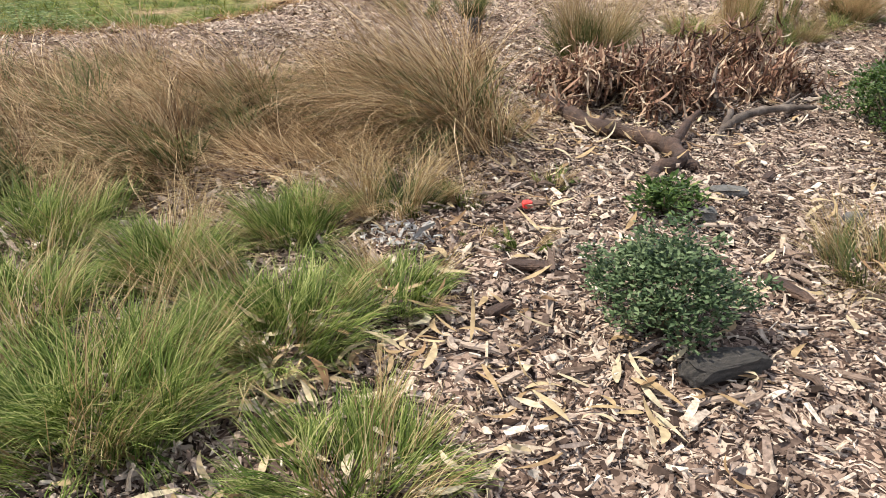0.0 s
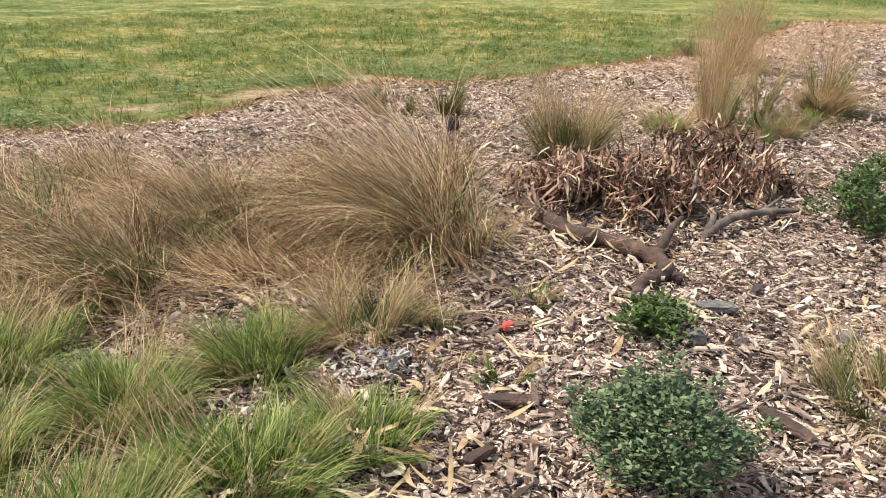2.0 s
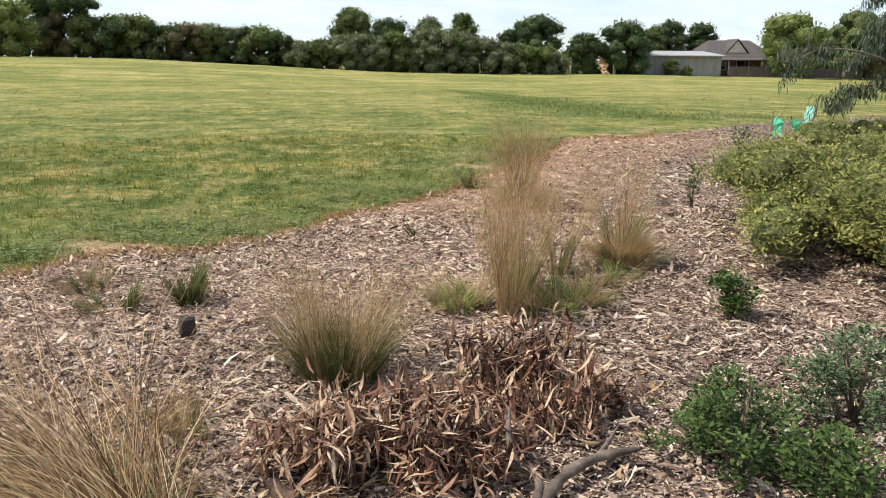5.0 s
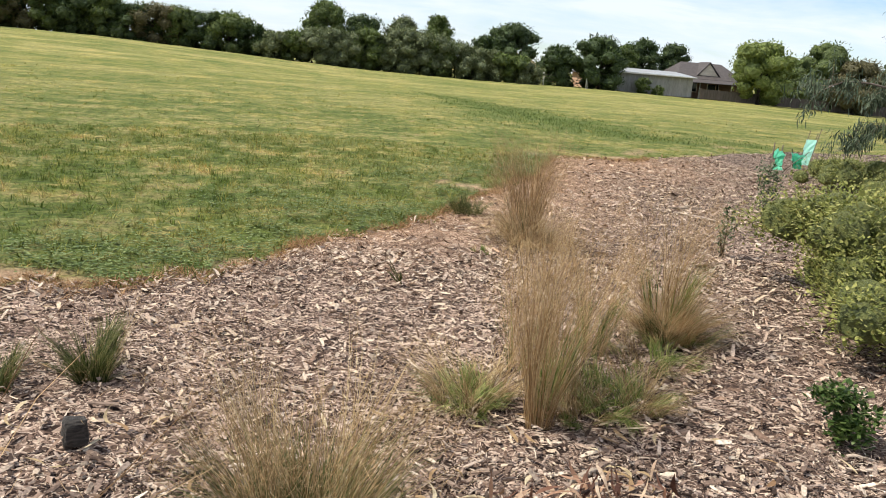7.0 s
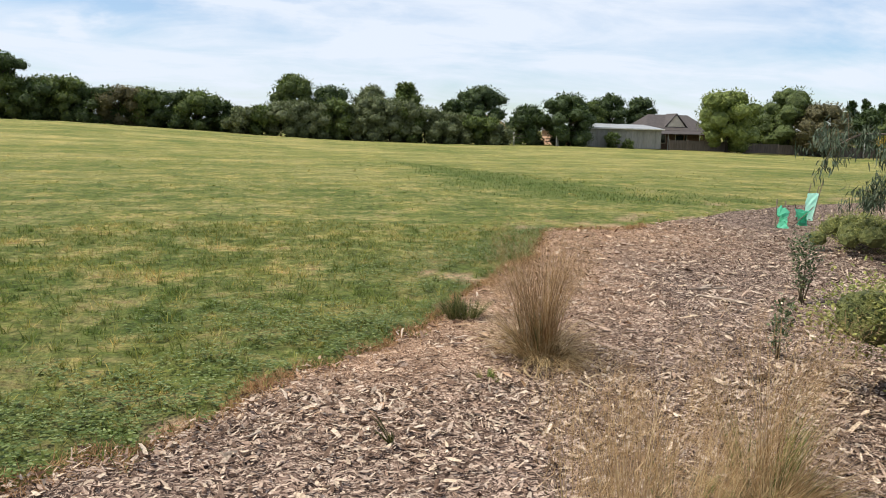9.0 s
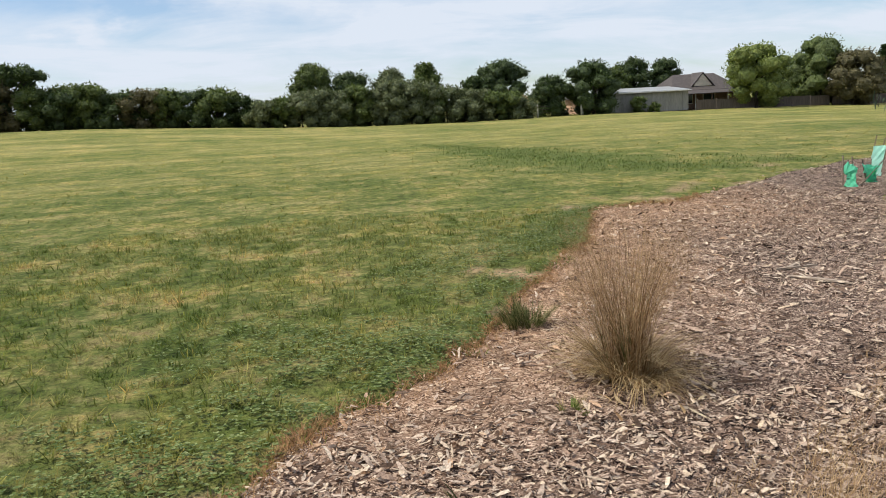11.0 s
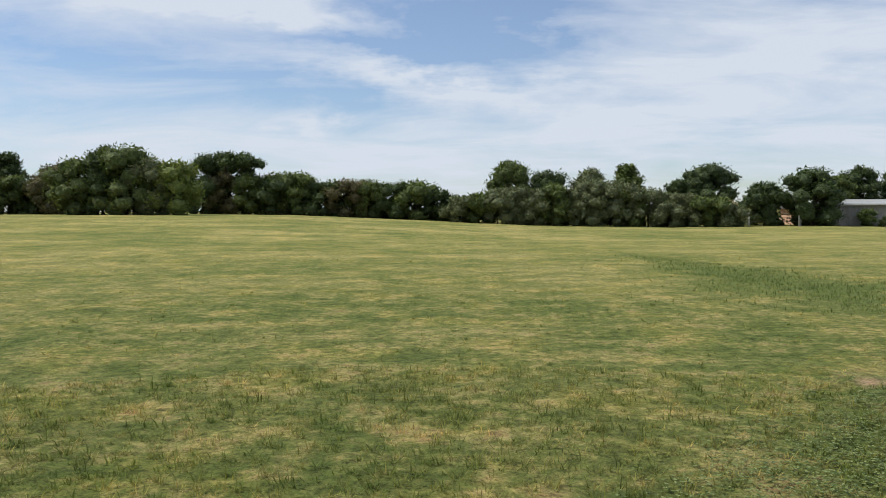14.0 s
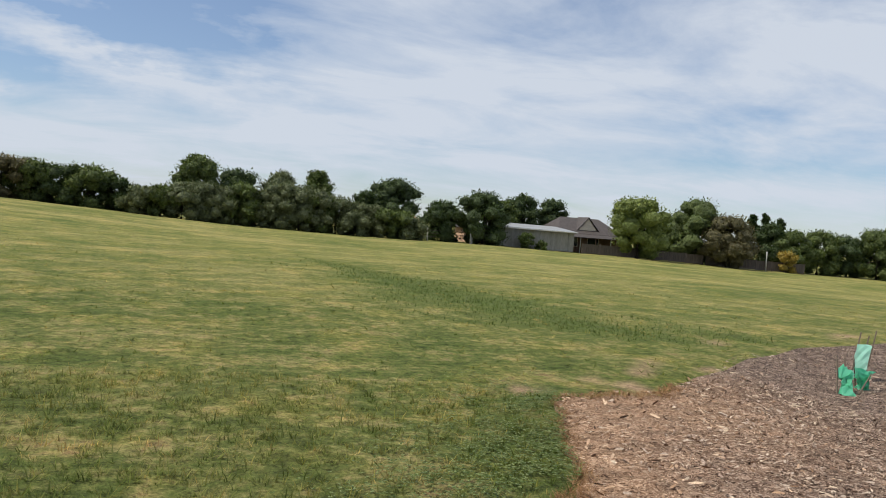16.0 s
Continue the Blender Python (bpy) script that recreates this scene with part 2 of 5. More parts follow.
def mulch_mat():
    """Soil and fine shreds between the chips, redder where the bed meets the grass."""
    m, nt, b, out = nodes_of("mulch_soil")
    n1, swirl = noise_node(nt, 3.0, 6.0), noise_node(nt, 9.0, 2.0)
    flakes = []
    for turn, size, stretch in ((0.5, 34.0, (1.0, 2.7, 1.0)), (2.1, 44.0, (2.9, 1.0, 1.0))):
        co, mp, vo = nt.nodes.new("ShaderNodeTexCoord"), nt.nodes.new("ShaderNodeMapping"), nt.nodes.new("ShaderNodeTexVoronoi")
        wob = mix_node(nt, co.outputs["Object"], swirl.outputs["Color"], 0.12, "LINEAR_LIGHT")
        mp.inputs["Rotation"].default_value, mp.inputs["Scale"].default_value = (0, 0, turn), stretch
        vo.inputs["Scale"].default_value = size
        nt.links.new(wob, mp.inputs[0]); nt.links.new(mp.outputs[0], vo.inputs["Vector"])
        sp = nt.nodes.new("ShaderNodeSeparateColor")
        nt.links.new(vo.outputs["Color"], sp.inputs[0])
        flakes.append(sp)
    pick = nt.nodes.new("ShaderNodeMath")
    pick.operation = "GREATER_THAN"
    pick.inputs[1].default_value = 0.5
    nt.links.new(flakes[0].outputs[1], pick.inputs[0])
    f = mix_node(nt, flakes[0].outputs[0], flakes[1].outputs[0], pick.outputs[0])
    r = ramp_node(nt, [(0.018, 0.011, 0.009), (0.105, 0.068, 0.053), (0.29, 0.205, 0.16), (0.55, 0.43, 0.345)], [0.08, 0.4, 0.75, 0.99])
    rr = ramp_node(nt, [(0.09, 0.044, 0.025), (0.28, 0.165, 0.1), (0.42, 0.265, 0.168), (0.55, 0.385, 0.26)], [0.03, 0.3, 0.7, 0.98])
    g = ramp_node(nt, [(0.7,) * 3, (1.2,) * 3], [0.35, 0.65])
    nt.links.new(f, r.inputs[0]); nt.links.new(f, rr.inputs[0]); nt.links.new(n1.outputs[0], g.inputs[0])
    at = nt.nodes.new("ShaderNodeAttribute")
    at.attribute_name = "ruddy"
    col = mix_node(nt, mix_node(nt, r.outputs[0], rr.outputs[0], at.outputs["Fac"]), g.outputs[0], 1.0, "MULTIPLY")
    nt.links.new(col, b.inputs["Base Color"])
    b.inputs["Roughness"].default_value, b.inputs["Specular IOR Level"].default_value = 0.95, 0.1
    bump_to(nt, b, f, 1.0, 0.03)
    return m


M_FIELD = field_mat()
M_SOIL = mulch_mat()
M_CHIP = piece_mat("weathered_chip", [(0.05, 0.031, 0.022), (0.18, 0.116, 0.084), (0.31, 0.212, 0.158), (0.45, 0.335, 0.262), (0.52, 0.42, 0.342), (0.56, 0.43, 0.31), (0.66, 0.54, 0.425)], 0.8, 0, 90, 0.5)
M_CHIPGREY = piece_mat("greyed_chip", [(0.028, 0.019, 0.015), (0.11, 0.073, 0.057), (0.21, 0.148, 0.118), (0.33, 0.25, 0.205), (0.42, 0.335, 0.275), (0.5, 0.385, 0.285), (0.74, 0.63, 0.52)], 0.8, 0, 90, 0.5)
M_CHIPRED = piece_mat("reddish_chip", [(0.11, 0.06, 0.035), (0.28, 0.165, 0.1), (0.43, 0.275, 0.175), (0.54, 0.37, 0.25), (0.66, 0.49, 0.35)], 0.85, 0, 90, 0.5)
M_GUMLEAF = piece_mat("dry_gum_leaf", [(0.24, 0.14, 0.075), (0.38, 0.26, 0.14), (0.48, 0.37, 0.22), (0.58, 0.49, 0.34)], 0.6, 0.15, 40, 0.4)
M_DEADLEAF = piece_mat("dead_brown_leaf", [(0.035, 0.015, 0.01), (0.1, 0.046, 0.03), (0.2, 0.1, 0.065), (0.34, 0.2, 0.13), (0.46, 0.32, 0.22), (0.58, 0.45, 0.33)], 0.55, 0.12, 40, 0.4)
M_STRAW = piece_mat("straw_blade", [(0.17, 0.105, 0.05), (0.31, 0.205, 0.1), (0.46, 0.335, 0.175), (0.62, 0.5, 0.29)], 0.6, 0.3, 20, 0.25)
M_PINK = piece_mat("feathery_seed", [(0.16, 0.092, 0.045), (0.35, 0.225, 0.115), (0.6, 0.43, 0.24)], 0.7, 0.35, 20, 0.25)
M_GOLD = piece_mat("golden_stem", [(0.24, 0.14, 0.062), (0.48, 0.32, 0.16), (0.72, 0.55, 0.32)], 0.6, 0.45, 20, 0.25)
M_TAWNY = piece_mat("tawny_stem", [(0.04, 0.02, 0.01), (0.18, 0.1, 0.048), (0.4, 0.255, 0.13), (0.82, 0.63, 0.39)], 0.6, 0.3, 20, 0.25)
M_GREEN = piece_mat("green_blade", [(0.045, 0.08, 0.015), (0.115, 0.165, 0.034), (0.22, 0.265, 0.068), (0.46, 0.45, 0.18)], 0.5, 0.3, 20, 0.25)
M_OLIVE = piece_mat("olive_blade", [(0.035, 0.05, 0.014), (0.075, 0.098, 0.03), (0.145, 0.155, 0.052), (0.29, 0.25, 0.115)], 0.55, 0.3, 20, 0.25)
M_RUST = piece_mat("rusty_stem", [(0.11, 0.058, 0.025), (0.28, 0.165, 0.075), (0.5, 0.33, 0.165), (0.7, 0.52, 0.3)], 0.6, 0.4, 20, 0.25)
M_TURF = turf_mat("turf_blade", (1.0, 1.05, 0.95))
M_DRYTURF = turf_mat("dry_turf_blade", (1.45, 1.25, 1.1))
M_CLOVER = piece_mat("clover_leaf", [(0.055, 0.09, 0.02), (0.115, 0.16, 0.044), (0.27, 0.31, 0.125)], 0.5, 0.25, 20, 0.25)
M_SALT = piece_mat("saltbush_leaf", [(0.045, 0.074, 0.034), (0.09, 0.132, 0.06), (0.2, 0.25, 0.13)], 0.5, 0.2, 30, 0.3)
M_SHRUB = piece_mat("shrub_leaf", [(0.03, 0.058, 0.014), (0.058, 0.1, 0.026), (0.14, 0.19, 0.06)], 0.4, 0.25, 30, 0.3)
M_BUSH = piece_mat("bush_leaf", [(0.13, 0.155, 0.04), (0.22, 0.24, 0.066), (0.32, 0.325, 0.098), (0.43, 0.405, 0.15)], 0.45, 0.3, 30, 0.3)
M_GUM = piece_mat("gum_leaf", [(0.05, 0.075, 0.045), (0.09, 0.12, 0.075), (0.15, 0.18, 0.12)], 0.45, 0.2, 30, 0.3)
M_BARK = solid_mat("grey_bark", [(0.07, 0.05, 0.04), (0.16, 0.125, 0.1), (0.25, 0.205, 0.17)], 9.0, 0.85, 0.6, (1, 1, 0.2))
M_LOG = solid_mat("red_brown_bark", [(0.026, 0.013, 0.008), (0.062, 0.031, 0.02), (0.14, 0.08, 0.052)], 16.0, 0.75, 0.9)
M_DEADWOOD = solid_mat("dead_grey_wood", [(0.05, 0.034, 0.026), (0.115, 0.085, 0.067), (0.22, 0.175, 0.145)], 14.0, 0.85, 0.7, (1, 1, 0.4))
M_FARBARK = solid_mat("dark_bark", [(0.035, 0.028, 0.022), (0.07, 0.056, 0.045)], 3.0, 0.9, 0.4)
M_STEM = solid_mat("stem", [(0.09, 0.065, 0.035), (0.17, 0.13, 0.075)], 20.0, 0.8, 0.3)

# ---- mesh helpers ----
rng = np.random.default_rng(7)


def part(name, me, material, parent=None, label=""):
    """Links a mesh as one object, under a thing or part if one is given."""
    if isinstance(me, bmesh.types.BMesh):
        bm, me = me, bpy.data.meshes.new(name)
        bm.to_mesh(me)
        bm.free()
    if material and not me.materials:
        me.materials.append(material)
    ob = new(name, me)
    if parent:
        ob.parent = parent
    return tagged(ob, label)


def np_mesh(name, v, f, smooth=False):
    """A mesh from arrays: vertices (n, 3) and faces (m, k)."""
    me = bpy.data.meshes.new(name)
    v, f = np.asarray(v, np.float32), np.asarray(f, np.int32)
    me.vertices.add(len(v)); me.vertices.foreach_set("co", v.ravel())
    me.loops.add(f.size); me.loops.foreach_set("vertex_index", f.ravel())
    me.polygons.add(len(f)); me.polygons.foreach_set("loop_start", np.arange(0, f.size, f.shape[1], dtype=np.int32))
    me.polygons.foreach_set("use_smooth", np.full(len(f), smooth))
    me.update(calc_edges=True)
    return me


def ribbons(root, az, tilt, bend, length, width, segs=3, profile=None, sway=0.0):
    """Tapered ribbons (blades, leaves) as arrays. tilt: angle from upright at the root; bend: how much more at the tip."""
    n = len(root)
    root = np.asarray(root, float)
    az, tilt, bend, length, width = (np.broadcast_to(np.asarray(a, float), (n,)) for a in (az, tilt, bend, length, width))
    prof = profile or [1.0 - 0.5 * i / segs for i in range(segs)]
    side_az = az + np.pi / 2 + rng.normal(0, 0.5, n)
    side = np.stack([np.cos(side_az), np.sin(side_az), np.zeros(n)], 1)
    p, vs = root.copy(), []
    turn = rng.normal(0, sway, n) if sway else np.zeros(n)
    for i in range(segs):
        w = (width * prof[i] * 0.5)[:, None]
        vs += [p - side * w, p + side * w]
        th = tilt + bend * (i + 0.5) / segs
        a = az + turn * i
        p = p + np.stack([np.sin(th) * np.cos(a), np.sin(th) * np.sin(a), np.cos(th)], 1) * (length / segs)[:, None]
    vs.append(p)
    k = 2 * segs + 1
    v = np.stack(vs, 1).reshape(-1, 3)
    tri = []
    for i in range(segs - 1):
        a = 2 * i
        tri += [(a, a + 1, a + 3), (a, a + 3, a + 2)]
    tri.append((k - 3, k - 2, k - 1))
    f = (np.arange(n)[:, None, None] * k + np.array(tri)[None]).reshape(-1, 3)
    return v, f, p


def joined(pieces):
    vs, fs, o = [], [], 0
    for v, f in pieces:
        vs.append(v); fs.append(np.asarray(f) + o); o += len(v)
    return np.concatenate(vs), np.concatenate(fs)


def tube(points, radii, sides=7, wobble=0.0):
    """A tapered tube along points, as arrays of vertices and quads, with closed ends."""
    pts = [Vector(p) for p in points]
    vs, fs = [], []
    for i, p in enumerate(pts):
        d = (pts[min(i + 1, len(pts) - 1)] - pts[max(i - 1, 0)]).normalized()
        q = d.to_track_quat("Z", "Y")
        for s in range(sides):
            a = 2 * math.pi * s / sides
            r = radii[i] * (1 + wobble * rng.normal())
            vs.append(p + q @ Vector((math.cos(a) * r, math.sin(a) * r, 0)))
    for i in range(len(pts) - 1):
        for s in range(sides):
            a, b = i * sides + s, i * sides + (s + 1) % sides
            fs.append((a, b, b + sides, a + sides))
    n = len(vs)
    vs += [pts[0], pts[-1]]
    last = (len(pts) - 1) * sides
    for s in range(sides):
        fs.append((n, (s + 1) % sides, s, n))
        fs.append((n + 1, last + s, last + (s + 1) % sides, n + 1))
    return np.array([tuple(v) for v in vs]), np.array(fs)


def poly_mesh(name, chunks, smooth=True):
    """A mesh from (vertices, quads) chunks in which a quad may repeat its first corner to stand for a triangle."""
    v, f = joined(chunks)
    me = bpy.data.meshes.new(name)
    me.from_pydata([tuple(a) for a in v], [], [tuple(q[:3]) if q[3] == q[0] else tuple(q) for q in f.tolist()])
    me.polygons.foreach_set("use_smooth", [smooth] * len(me.polygons))
    me.update()
    return me


def smooth_line(ctrl, n):
    """n points on a smooth curve through control points (x, y, z, radius)."""
    c = np.array(ctrl, float)
    out = []
    for u in np.linspace(0, len(c) - 1 - 1e-6, n):
        i = int(u); t = u - i
        p0, p1, p2, p3 = c[max(i - 1, 0)], c[i], c[i + 1], c[min(i + 2, len(c) - 1)]
        out.append(0.5 * ((2 * p1) + (p2 - p0) * t + (2 * p0 - 5 * p1 + 4 * p2 - p3) * t * t + (3 * p1 - p0 - 3 * p2 + p3) * t ** 3))
    return np.array(out)


# ---- the ground ----
EDGE_X = [-40, -12, -6, -3.7, -2.9, -2.2, -1.53, -1.0, -0.5, 0.05, 0.55, 1.03, 1.65, 2.7, 3.4, 3.9, 4.4, 5.2, 6.4, 9.6, 13, 18, 60]
EDGE_Y = [-2, 1.5, 3.4, 4.65, 5.4, 6.7, 7.25, 7.5, 7.8, 8.45, 9.0, 9.5, 10.6, 12.1, 13.3, 14.4, 15.45, 15.9, 16.2, 18.7, 20.3, 22, 33]
FAR_X = [-1.2, -0.57, -0.3, -0.19, -0.01, 0.10, 0.22, 0.41, 0.51, 0.6, 0.78, 0.95, 1.6]
FAR_Z = [1.6, 1.6, 1.5, 1.3, 0.45, 0.0, -0.2, -0.25, -0.5, -0.6, -1.0, -1.2, -1.4]


def edge_y(x):
    x = np.asarray(x, float)
    return np.interp(x, EDGE_X, EDGE_Y) + 0.1 * np.sin(x * 2.9 + 0.5) + 0.07 * np.sin(x * 7.1) + 0.05 * np.sin(x * 17.3 + 1) + 0.03 * np.sin(x * 41)


def relief(x, y):
    return 0.010 * np.sin(x * 2.1 + 0.7 * y) + 0.008 * np.sin(y * 3.3 - x * 1.3 + 1) + 0.006 * np.sin(x * 7.7 + y * 5.1) + 0.004 * np.sin(x * 15 - y * 13)


def red_zone(x, y):
    """Where finer reddish mulch lies, towards the grass."""
    return np.clip((y - 7.6 + 0.5 * np.sin(x * 2)) / 3.0, 0, 1) * np.clip(1.25 - (edge_y(x) - y) / 3.2, 0.0, 1) * np.clip(1.0 - (x - 6.0) / 2.5, 0.0, 1.0)


def terrain(x, y):
    """Height of the field: level near by, following the far rise and fall towards the tree line."""
    x, y = np.asarray(x, float), np.asarray(y, float)
    r = np.hypot(x, y)
    k = np.clip((r - 30) / 65, 0, 1)
    k = k * k * (3 - 2 * k) * (y > 0)
    fz = np.interp(x / np.maximum(np.abs(y), 1.0), FAR_X, FAR_Z)
    return fz * k + relief(x, y) * 1.2


def in_swale(x, y):
    """How far a place lies in the strip of taller, greener grass across the field."""
    cx = np.interp(y, [19.5, 21, 23, 26, 30, 36, 44], [9.6, 9.4, 8.2, 7.6, 7.6, 7.2, 6.0])
    hw = np.interp(y, [19.5, 20.3, 22, 26, 31, 37, 44], [0.2, 1.9, 2.7, 2.0, 1.8, 0.8, 0.1])
    ragged = 0.35 * np.sin(x * 1.9 + np.sin(y * 1.3) * 1.5) * np.sin(y * 1.1 + 0.7) + 0.2 * np.sin(x * 4.3 + y * 2.9)
    fade = np.clip((44 - y) / 14, 0, 1) * np.clip((y - 19.5) / 1.5, 0, 1)
    return np.clip(1.25 + ragged - np.abs(x - cx) / np.maximum(hw, 0.05), 0, 1) * fade


def bare_spot(x, y):
    """Worn patches of brown earth in the turf along the bed."""
    d = y - edge_y(x)
    w = .5 + .25 * np.sin(x * 3.7 + 2.0 * np.sin(y * 2.6)) + .25 * np.sin(y * 4.4 - 1.0 + 1.6 * np.sin(x * 3.1))
    return np.clip((w - .66 - .16 * np.clip(d, 0, 4)) * 7, 0, 1) * (d > 0)


def graded(lo, hi, n, mid, power=3.2):
    u = np.linspace(-1, 1, n)
    s = np.sinh(u * power) / math.sinh(power)
    return np.where(s < 0, mid + s * (mid - lo), mid + s * (hi - mid))


gx, gy = graded(-1800, 1800, 290, 0.5, 7.0), graded(-1500, 2500, 310, 10.0, 7.0)
X, Y = np.meshgrid(gx, gy)
deep = np.clip((edge_y(X) - Y) * 6, 0, 1) * (np.abs(X) < 50) * (Y > -14)
Z = terrain(X, Y) - 0.07 * deep
nx, ny = len(gx), len(gy)
idx = np.arange(nx * ny).reshape(ny, nx)
quads = np.stack([idx[:-1, :-1], idx[:-1, 1:], idx[1:, 1:], idx[1:, :-1]], -1).reshape(-1, 4)
gm = np_mesh("ground", np.stack([X, Y, Z], -1).reshape(-1, 3), quads, True)
dist_edge = Y - edge_y(X)
patchy = 0.5 + 0.5 * np.sin(X * 1.3 + np.sin(Y * 0.9)) * np.sin(Y * 1.1 + 2)
lush = np.clip(0.9 - dist_edge / 3.0, 0, 1) * (0.1 + 0.6 * patchy) * (X > -9) * (X < 5) + in_swale(X, Y)
at = gm.attributes.new("lush", "FLOAT", "POINT")
at.data.foreach_set("value", np.clip(lush, 0, 1).astype(np.float32).ravel())
at = gm.attributes.new("bare", "FLOAT", "POINT")
at.data.foreach_set("value", bare_spot(X, Y).astype(np.float32).ravel())
ground = tagged(part("ground", gm, M_FIELD), "mown field of patchy green and straw-coloured grass", "ground", kind="structure")

cols = np.concatenate([np.linspace(-30, -4.2, 30), np.linspace(-4, 7, 150), np.linspace(7.3, 50, 40)])
rows = np.linspace(0, 1, 230) ** 0.8
X, S = np.meshgrid(cols, rows)
E = edge_y(X)
Y = -14 + (E + 14) * S
Z = 0.012 + relief(X, Y) + 0.008 * np.sin(X * 23 + Y * 19) * np.sin(Y * 27 - X * 11) - 0.05 * (S > 0.9995)
nx, ny = len(cols), len(rows)
idx = np.arange(nx * ny).reshape(ny, nx)
quads = np.stack([idx[:-1, :-1], idx[:-1, 1:], idx[1:, 1:], idx[1:, :-1]], -1).reshape(-1, 4)
bm_ = np_mesh("mulch_bed", np.stack([X, Y, Z], -1).reshape(-1, 3), quads, True)
at = bm_.attributes.new("ruddy", "FLOAT", "POINT")
at.data.foreach_set("value", (0.8 * red_zone(X, Y)).astype(np.float32).ravel())
bed = tagged(part("mulch_bed", bm_, M_SOIL),
             "garden bed of dark soil under weathered wood-chip mulch", "mulch bed", kind="structure")


def bed_z(x, y):
    return 0.012 + relief(x, y)


# ---- far trees ----
def leaf_cloud(centres, radii, n, size, squash=0.8, inner=0.45, segs=2, fuzz=0.06):
    """Leaves scattered through lobes, thicker towards their outsides."""
    c, r = np.array(centres, float), np.array(radii, float)
    w = r ** 2 / (r ** 2).sum()
    pick = rng.choice(len(c), n, p=w)
    d = rng.normal(size=(n, 3)); d /= np.linalg.norm(d, axis=1)[:, None]
    rad = r[pick] * (inner + (1 - inner) * rng.random(n) ** 0.4) * np.clip(1 + fuzz * rng.normal(size=n), 0.3, 1.5)
    p = c[pick] + d * rad[:, None] * np.array([1, 1, squash])
    out_az = np.arctan2(d[:, 1], d[:, 0]) + rng.normal(0, 0.8, n)
    v, f, _ = ribbons(p, out_az, rng.uniform(0.5, 1.9, n), rng.normal(0, 0.5, n), size * rng.uniform(0.6, 1.4, n), size * rng.uniform(0.5, 0.9, n), segs, [0.25, 1.0] if segs == 2 else [1.0])
    return v, f


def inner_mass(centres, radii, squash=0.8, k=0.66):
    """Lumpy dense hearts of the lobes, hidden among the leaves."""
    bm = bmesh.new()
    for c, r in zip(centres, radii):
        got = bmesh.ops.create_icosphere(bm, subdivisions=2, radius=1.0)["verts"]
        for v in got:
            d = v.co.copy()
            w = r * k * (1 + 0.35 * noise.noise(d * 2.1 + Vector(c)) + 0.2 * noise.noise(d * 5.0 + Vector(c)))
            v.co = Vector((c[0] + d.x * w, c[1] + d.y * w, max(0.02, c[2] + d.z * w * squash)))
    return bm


def limbed(h, w, crown_base, lean=0.0, r0=None):
    """A trunk and limbs, and the limb ends."""
    r0 = r0 or 0.03 * h
    top = (lean * h * 0.2, 0, h * 0.72)
    chunks = [tube([(0, 0, -0.1), (lean * 0.3, 0.05, h * 0.25), (lean * h * 0.1, -0.05, h * 0.48), top], [r0 * 1.25, r0, r0 * 0.7, r0 * 0.3], 8, 0.06)]
    ends = []
    for i in range(6):
        a = i * 1.05 + rng.normal(0, 0.3)
        z0 = h * rng.uniform(0.22, 0.5)
        e = (math.cos(a) * w * 0.36, math.sin(a) * w * 0.36, h * rng.uniform(crown_base + 0.15, 0.82))
        chunks.append(tube([(lean * z0 * 0.2, 0, z0), (e[0] * 0.5, e[1] * 0.5, (z0 + e[2]) * 0.55), e], [r0 * 0.55, r0 * 0.38, r0 * 0.12], 6))
        ends.append(e)
    return chunks, ends


LEAFSETS = {
    "dark": [(0.034, 0.058, 0.02), (0.068, 0.105, 0.035), (0.12, 0.165, 0.058)],
    "mid": [(0.062, 0.092, 0.026), (0.118, 0.162, 0.046), (0.2, 0.245, 0.076)],
    "grey": [(0.1, 0.125, 0.062), (0.16, 0.19, 0.092), (0.25, 0.275, 0.14)],
    "light": [(0.11, 0.155, 0.034), (0.2, 0.255, 0.064), (0.32, 0.365, 0.108)],
    "brown": [(0.085, 0.08, 0.036), (0.135, 0.122, 0.056), (0.21, 0.18, 0.088)],
    "gold": [(0.34, 0.25, 0.05), (0.5, 0.38, 0.085)],
}


